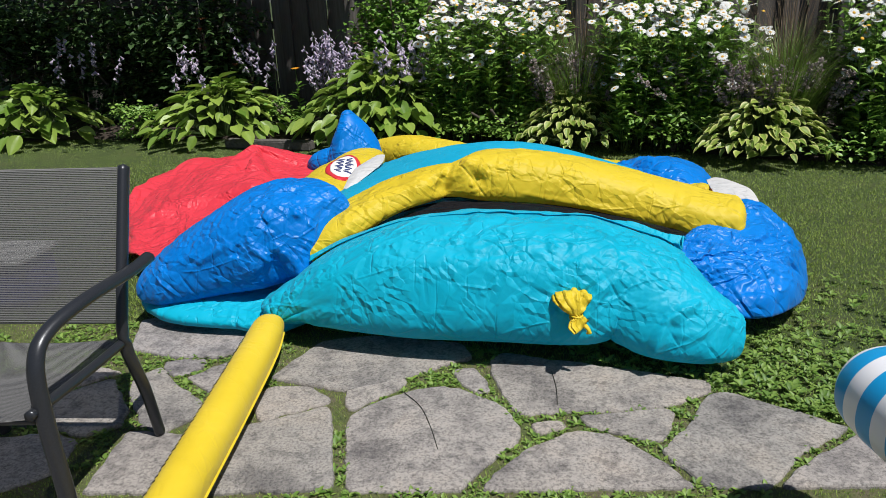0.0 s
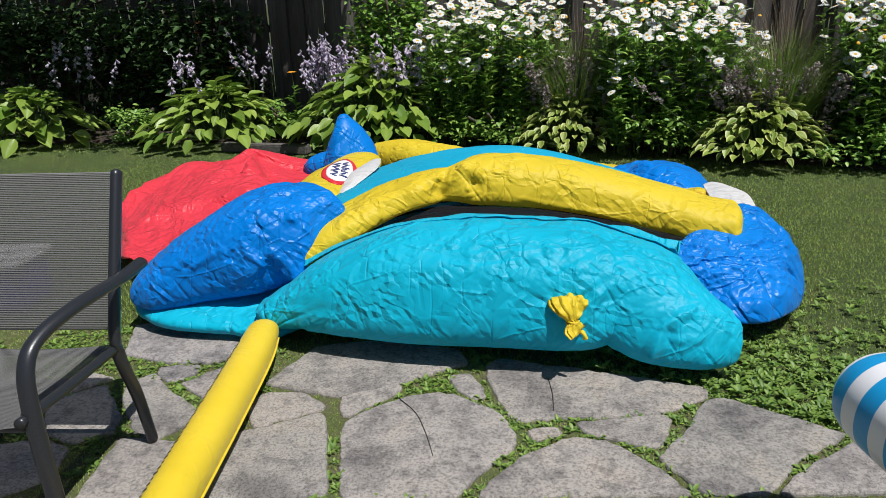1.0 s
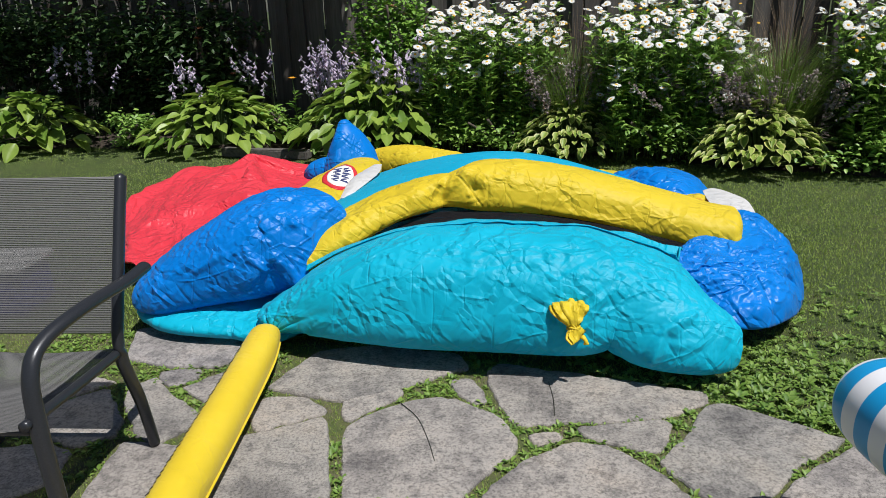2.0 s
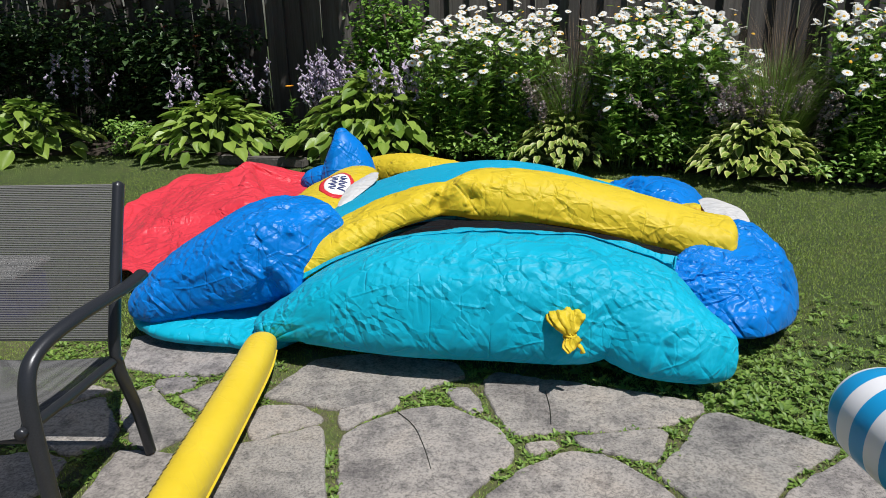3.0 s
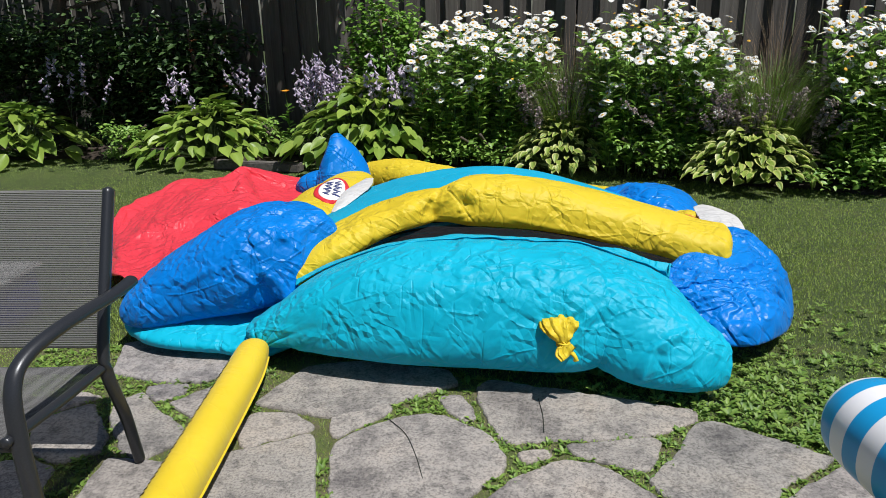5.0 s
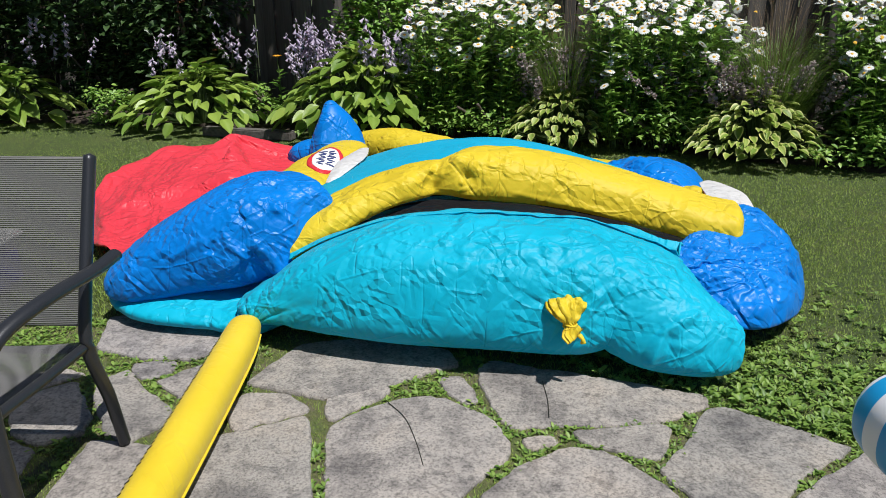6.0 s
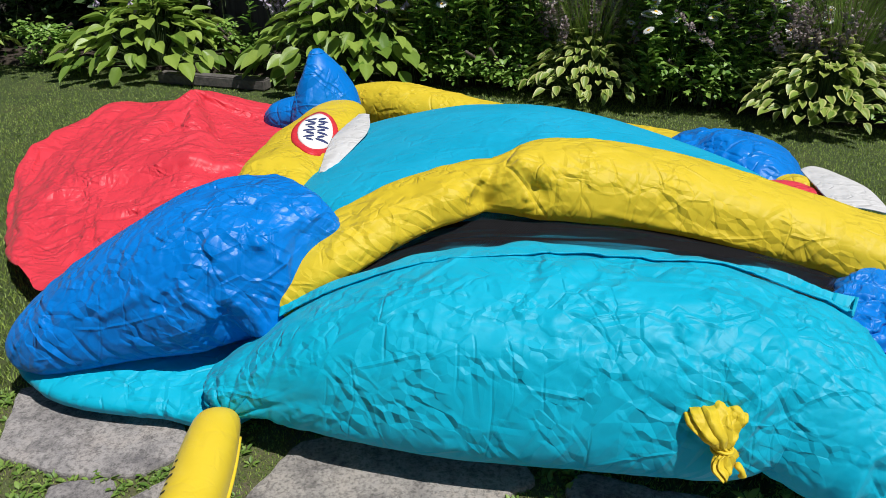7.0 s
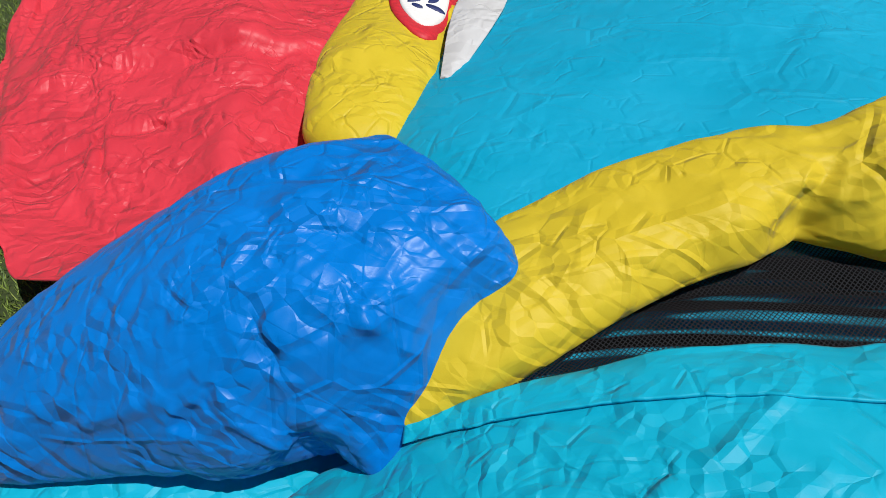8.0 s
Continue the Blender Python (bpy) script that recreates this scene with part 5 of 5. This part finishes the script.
BELL_F = [(0, 1 + i, 1 + (i + 1) % 5) for i in range(5)] + [(1 + i, 6 + i, 6 + (i + 1) % 5, 1 + (i + 1) % 5) for i in range(5)]


def flower_stalks(name, label, spots, seed, mat, bell, per, tall):
    """Tall leaning stalks with hanging bells, one thing a clump. spots: x, y, spread, count."""
    r = np.random.default_rng(seed)
    for x0, y0, spread, count in spots:
        ob = thing(name, (x0, y0, 0.02), label, "flowers", "flower stalks in the bed")
        base = np.c_[r.normal(scale=spread * 0.4, size=count), r.normal(scale=spread * 0.25, size=count), np.zeros(count)]
        tip = base + np.c_[r.normal(scale=spread * 0.5, size=count), r.normal(scale=spread * 0.35, size=count), r.uniform(tall[0], tall[1], count)]
        tagged(part("stalk_tuft", batch("stalk_tuft", STEM_V, STEM_F, stalks(base, tip, 0.006), STEM), ob, at=Matrix()), kind="stuff")
        f = r.uniform(0.68, 1.0, (count, per))
        f.sort(1)
        pos = base[:, None] + (tip - base)[:, None] * f[..., None]
        a = r.uniform(0, 6.28, count * per)
        hang = np.where(mat is LILAC, -1.3, 0.35) + r.normal(scale=0.3, size=count * per)
        d = np.c_[np.cos(a), np.sin(a), hang]
        m = frames(pos.reshape(-1, 3), d, np.c_[-np.sin(a), np.cos(a), 0 * a + 0.1], (bell * r.uniform(0.6, 1.2, count * per)))
        tagged(part("bloom_mass", batch("bloom_mass", BELL_V, BELL_F, m, mat), ob, at=Matrix()), kind="stuff")


flower_stalks("lilac_flowers", "drooping lilac bells on thin stalks above hosta leaves", [(-1.74, 12.05, 0.24, 46), (-0.80, 11.85, 0.42, 24), (-3.4, 12.4, 0.22, 7), (-2.5, 12.5, 0.5, 6), (-4.85, 12.55, 0.35, 7)], 11, LILAC, 0.052, 14, (0.72, 1.16))
flower_stalks("faded_flower_spikes", "faded brownish-purple flower spikes gone to seed", [(0.70, 11.40, 0.44, 60), (2.42, 10.86, 0.50, 100)], 12, SEED, 0.036, 36, (0.58, 0.86))

# daisies
pv, pf = [], []
for i in range(15):
    a, w = i * 2 * math.pi / 15, 0.085
    c, s = math.cos(a), math.sin(a)
    k = len(pv)
    for rr, ww, zz in ((0.13, 0.5, 0.02), (0.32, 1.0, 0.05), (0.47, 0.55, 0.0)):
        for sg in (-1, 1):
            pv.append((c * rr - s * w * ww * sg, s * rr + c * w * ww * sg, zz + 0.015 * (i % 2)))
    pf += [(k, k + 2, k + 3, k + 1), (k + 2, k + 4, k + 5, k + 3)]
daisy_me = mesh_of("daisy", pv, pf, PETAL)
dv = [(0, 0, 0.09)] + [(0.10 * math.cos(a), 0.10 * math.sin(a), 0.075) for a in np.linspace(0, 6.283, 9)[:-1]] + [(0.15 * math.cos(a), 0.15 * math.sin(a), 0.015) for a in np.linspace(0, 6.283, 9)[:-1]]
df = [(0, 1 + i, 1 + (i + 1) % 8) for i in range(8)] + [(1 + i, 9 + i, 9 + (i + 1) % 8, 1 + (i + 1) % 8) for i in range(8)]
disc_me = mesh_of("daisy_disc", dv, df, DISC)


def daisies(at, wide, deep, count, tall, seed):
    r = np.random.default_rng(seed)
    ob = thing("daisy_clump", at, "tall white daisies with yellow centres by the fence", "daisies", "daisies in the bed")
    u = r.uniform(-1, 1, count)
    v = np.sort(r.uniform(-1, 1, count))
    base = np.c_[u * wide * 0.8, v * deep * 0.8, np.zeros(count)]
    hgt = tall * (0.70 + 0.26 * (v + 1) / 2 + 0.08 * (1 - u * u)) * r.uniform(0.86, 1.05, count)
    low = r.uniform(size=count) < 0.36
    hgt[low] *= r.uniform(0.55, 0.85, low.sum())
    tip = np.c_[u * wide + r.normal(scale=0.06, size=count), v * deep + r.normal(scale=0.06, size=count) - 0.05, hgt]
    tagged(part("stem_tuft", batch("stem_tuft", STEM_V, STEM_F, stalks(base, tip, 0.006), STEM), ob, at=Matrix()), kind="stuff")
    for k in range(count):
        fade = r.uniform() < 0.12
        s = r.uniform(0.070, 0.104) * (0.6 if fade else 1)
        m = Matrix.Translation(tip[k]) @ pose(0, 0, 0, 22 + r.normal() * 16, r.normal() * 18, 0) @ pose(0, 0, 0, 0, 0, r.uniform(0, 360)) @ Matrix.Scale(s, 4)
        if fade:
            part("flower", disc_me, ob, at=m @ Matrix.Scale(1.9, 4))
        else:
            f = part("flower", daisy_me, ob, at=m)
            part("disc", disc_me, f, at=Matrix())
    per = 24
    f = r.uniform(0.1, 0.93, (count, per))
    pos = (base[:, None] + (tip - base)[:, None] * f[..., None]).reshape(-1, 3)
    a = r.uniform(0, 6.28, count * per)
    d = np.c_[np.cos(a), np.sin(a), r.uniform(0.0, 0.9, count * per)]
    sz = r.uniform(0.06, 0.14, count * per)
    m = frames(pos, d, np.c_[-np.cos(a), -np.sin(a), 1.2 + 0 * a], np.c_[sz * 0.45, sz, sz])
    tagged(part("foliage", batch("foliage", LEAF_V, LEAF_F, m, DAISY_LEAF), ob, at=Matrix()), kind="stuff")


daisies((0.02, 11.9, 0.03), 0.68, 0.50, 330, 1.44, 21)
daisies((1.62, 11.35, 0.03), 0.68, 0.50, 350, 1.46, 22)
daisies((3.45, 10.75, 0.03), 0.62, 0.50, 290, 1.46, 23)


def reeds(at, radius, count, tall, seed):
    r = np.random.default_rng(seed)
    ob = thing("ornamental_grass", at, "tall arching ornamental grass with dry tips", "grass", "ornamental grasses")
    for name, mat, n, low, high, wide in (("blade_tuft", STRAW, count * 4, 0.35, 0.80, 0.0055), ("plume_tuft", REED, count // 4, 0.85, 1.15, 0.0035)):
        a = r.uniform(0, 6.28, n)
        base = np.c_[np.cos(a), np.sin(a), 0 * a] * (radius * 0.35 * np.sqrt(r.uniform(size=n)))[:, None]
        lean = r.uniform(0.03, 0.62 if mat is STRAW else 0.25, n)
        d = np.c_[np.cos(a) * lean, np.sin(a) * lean, np.ones(n)]
        L = tall * r.uniform(low, high, n)
        up = np.c_[np.cos(a), np.sin(a), -lean]
        m = frames(base, d, up, np.c_[np.full(n, wide), L, -L * 0.9])
        tagged(part(name, batch(name, [(-0.5, 0, 0), (0.5, 0, 0), (-0.45, 0.4, 0.03), (0.45, 0.4, 0.03), (-0.3, 0.75, 0.0), (0.3, 0.75, 0.0), (0, 1, -0.16)], [(0, 1, 3, 2), (2, 3, 5, 4), (4, 5, 6)], m, mat), ob, at=Matrix()), kind="stuff")


reeds((0.80, 11.62, 0.03), 0.46, 700, 1.40, 31)
reeds((2.52, 11.02, 0.03), 0.50, 800, 1.45, 32)


def bush(name, at, radii, count, size, mat, label, seed, blooms=0, bloom_mat=None, limbs=7, shape=LEAF_V):
    """Limbs from the ground and a crown of separate leaves in clumps, with gaps."""
    r = np.random.default_rng(seed)
    ob = thing(name, at, label, "bush")
    rx, ry, rz = radii
    twigs = []
    for k in range(limbs):
        a = r.uniform(0, 6.28)
        end = np.array((rx * 0.75 * math.cos(a), ry * 0.75 * math.sin(a), rz * r.uniform(0.9, 1.9)))
        twigs.append(pipe("limb", [(0, 0, 0), tuple(end * (0.35, 0.35, 0.5)), tuple(end)], 0.014, BARK, 14, 6))
    for t in twigs:
        part("limb", t, ob, at=Matrix())
    clumps = r.normal(size=(max(6, count // 45), 3))
    clumps = clumps / np.linalg.norm(clumps, axis=1, keepdims=True) * r.uniform(0.45, 1.0, (len(clumps), 1)) * (rx, ry, rz) + (0, 0, rz * 1.05)
    pos = clumps[r.integers(0, len(clumps), count)] + r.normal(size=(count, 3)) * (rx * 0.2, ry * 0.2, rz * 0.16)
    pos[:, 2] = np.maximum(pos[:, 2], 0.02)
    a = r.uniform(0, 6.28, count)
    d = np.c_[np.cos(a), np.sin(a), r.uniform(-0.7, 0.4, count)]
    sz = size * r.uniform(0.6, 1.25, count)
    m = frames(pos, d, np.c_[r.normal(scale=0.4, size=count), r.normal(scale=0.4, size=count) - 0.2, np.ones(count)], np.c_[sz * 0.75, sz, sz])
    tagged(part("foliage", batch("foliage", shape, LEAF_F, m, mat), ob, at=Matrix()), kind="stuff")
    for k in range(blooms):
        c = clumps[r.integers(0, len(clumps))] + r.normal(size=3) * (rx * 0.15, ry * 0.1, rz * 0.12) + (0, -ry * 0.5, 0)
        n = 9
        aa = np.linspace(0, 6.28, n) + r.uniform(0, 1)
        mm = frames(np.tile(c, (n, 1)), np.c_[np.cos(aa), np.sin(aa) - 0.3, r.uniform(0.1, 1, n)], np.tile((0, 0, 1.0), (n, 1)) + 0.01, 0.045)
        part("bloom", batch("bloom", LEAF_V, LEAF_F, mm, bloom_mat), ob, at=Matrix())
    return ob


bush("flowering_shrub", (-1.05, 12.45, 0.03), (0.52, 0.30, 0.80), 5200, 0.07, SHRUB_LEAF, "bright green shrub with coral blossoms against the fence", 41, 9, CORAL)
bush("climbing_bush", (-3.4, 12.95, 0.03), (0.72, 0.30, 0.80), 2200, 0.11, VINE_LEAF, "dark glossy bush with rust-brown hips on the fence", 42, 14, RUST)
bush("climbing_bush", (-4.6, 13.2, 0.03), (0.8, 0.35, 0.85), 2600, 0.11, VINE_LEAF, "dark bush in the shade of the fence", 43, 0, RUST)
bush("climbing_bush", (-6.0, 13.4, 0.03), (0.9, 0.35, 0.85), 2600, 0.11, VINE_LEAF, "dark leafy bush along the fence", 44, 0, RUST)
for k, (x, y, w, n) in enumerate(((-4.1, 12.2, 0.45, 700), (-2.2, 12.2, 0.4, 400), (0.1, 11.55, 0.6, 1100), (1.6, 11.0, 0.55, 900), (3.3, 10.35, 0.7, 1500), (4.6, 9.9, 0.7, 1200), (-5.9, 12.3, 0.6, 900))):
    bush("undergrowth", (x, y, 0.0), (w, 0.28, 0.20), n, 0.06, DAISY_LEAF, "low dark green undergrowth in the bed", 60 + k, limbs=3)



def shade_tree():
    """A small unseen tree, added to shade the left bed and dapple the fence: tapered trunk, limbs, a crown of single
    leaves in clumps.
    """
    r = np.random.default_rng(91)
    ob = thing("unseen_shade_tree", (-5.6, 13.75, 0.0), "unseen leafy tree added over the fence to shade the bed", "tree")
    st = [(0, 0, 0, 0.11, 0.11), (0.1, -0.05, 0.9, 0.09, 0.09), (0.35, -0.2, 1.8, 0.075, 0.075), (0.8, -0.35, 2.5, 0.05, 0.05)]
    part("trunk", sausage("trunk", st, BARK, 40, 16, 2.0, (0, 0.05)), ob, at=Matrix())
    for k in range(8):
        a = r.uniform(-1.2, 1.2)
        z = r.uniform(1.4, 2.3)
        end = (0.4 + 3.8 * r.uniform(0.2, 1), -0.5 + 0.9 * math.sin(a), z + r.uniform(0.2, 0.7))
        part("limb", pipe("limb", [(0.3, -0.15, z), (end[0] * 0.5, end[1] * 0.6, z + 0.3), end], 0.02, BARK, 20, 8), ob, at=Matrix())
    # clumps set along the sun's way to darken bed and fence
    n = 5600
    c = np.c_[r.uniform(-0.7, 3.1, 190), r.uniform(-1.35, 0.4, 190), r.uniform(2.15, 3.1, 190)]
    c[95:150, 0], c[95:150, 1], c[95:150, 2] = r.uniform(-0.5, 2.3, 55), r.uniform(-2.6, -1.2, 55), r.uniform(2.45, 3.2, 55)
    c[130:, 0], c[130:, 1], c[130:, 2] = r.uniform(2.9, 4.6, 60), r.uniform(-1.7, -0.7, 60), r.uniform(2.5, 3.1, 60)
    pos = c[r.integers(0, 190, n)] + r.normal(scale=0.13, size=(n, 3))
    a = r.uniform(0, 6.28, n)
    sz = r.uniform(0.07, 0.13, n)
    m = frames(pos, np.c_[np.cos(a), np.sin(a), r.uniform(-0.6, 0.3, n)], np.c_[r.normal(scale=0.4, size=(n, 2)), np.ones(n)], np.c_[sz * 0.8, sz, sz])
    tagged(part("crown", batch("crown", LEAF_V, LEAF_F, m, VINE_LEAF), ob, at=Matrix()), kind="stuff")


shade_tree()
marigold = thing("orange_flower", (-2.14, 12.15, 0.06), "single orange flower on a leafy stem", "flower")
part("stem", pipe("stem", [(0, 0, 0), (0.01, 0, 0.35), (0, -0.01, 0.66)], 0.005, STEM, 12, 6), marigold, at=Matrix())
aa = np.linspace(0, 6.28, 13)[:-1]
part("bloom", batch("bloom", LEAF_V, LEAF_F, frames(np.tile((0, -0.01, 0.66), (12, 1)), np.c_[np.cos(aa), np.sin(aa) - 0.2, 0.5 + 0 * aa], np.tile((0, 0.0, 1.0), (12, 1)) + 0.01, 0.055), ORANGE), marigold, at=Matrix())
aa = np.linspace(0, 14, 14)
part("leaf_whorl", batch("leaf_whorl", LEAF_V, LEAF_F, frames(np.c_[0 * aa, 0 * aa, np.linspace(0.1, 0.5, 14)], np.c_[np.cos(aa), np.sin(aa), 0.4 + 0 * aa], np.tile((0, 0, 1.0), (14, 1)) + 0.01, 0.11), SHRUB_LEAF), marigold, at=Matrix())

edging = tagged(new("edging_timber", boxed("edging_timber", (1.0, 0.12, 0.09), TIMBER, 0.012)), "dark weathered timber edging the flower bed", "timber")
edging.matrix_basis = pose(-2.35, 11.62, 0.03, 0, 0, -14)

# ---- the stones of the patio ----
for k, s in enumerate(STONES):
    part("flagstone", flagstone(s, k), patio, at=Matrix())

# more stones of the same patio, further out
lay = np.random.default_rng(55)
step = 0.72
nodes = {}
for i in range(-9, 10):
    for j in range(-1, 9):
        nodes[i, j] = np.array((i * step + (0.36 if j % 2 else 0.0), 2.3 + j * step * 0.85)) + lay.uniform(-0.2, 0.2, 2)
core = np.concatenate(STONES)
for i in range(-8, 8):
    for j in range(-1, 8):
        c4 = np.array([nodes[i, j], nodes[i + 1, j], nodes[i + 1, j + 1], nodes[i, j + 1]])
        mid = c4.mean(0)
        c4 = mid + (c4 - mid) * 0.91
        probe = np.array([a + (b - a) * f for a, b in zip(c4, np.roll(c4, -1, 0)) for f in (0, 0.25, 0.5, 0.75)] + [mid])
        if not in_patio(c4[:, 0], c4[:, 1] + 0.06).all() or np.abs(c4[:, 0]).max() > 5.9:
            continue
        if on_stone(probe[:, 0], probe[:, 1]).any() or inside(c4, core[:, 0], core[:, 1]).any():
            continue
        part("flagstone", flagstone(c4, 200 + i * 20 + j), patio, at=Matrix())

for line in ([(-0.371, 6.791, 0.0), (-0.301, 6.696, 0.0), (-0.252, 6.563, 0.0), (-0.218, 6.435, 0.0)], [(0.197, 6.960, 0.0), (0.205, 6.833, 0.0), (0.200, 6.717, 0.0)]):
    laid("stone_crack", pipe("stone_crack", line, 0.0014, PRINT, 30, 6, 1.4), patio, "thin dark crack across a flagstone")
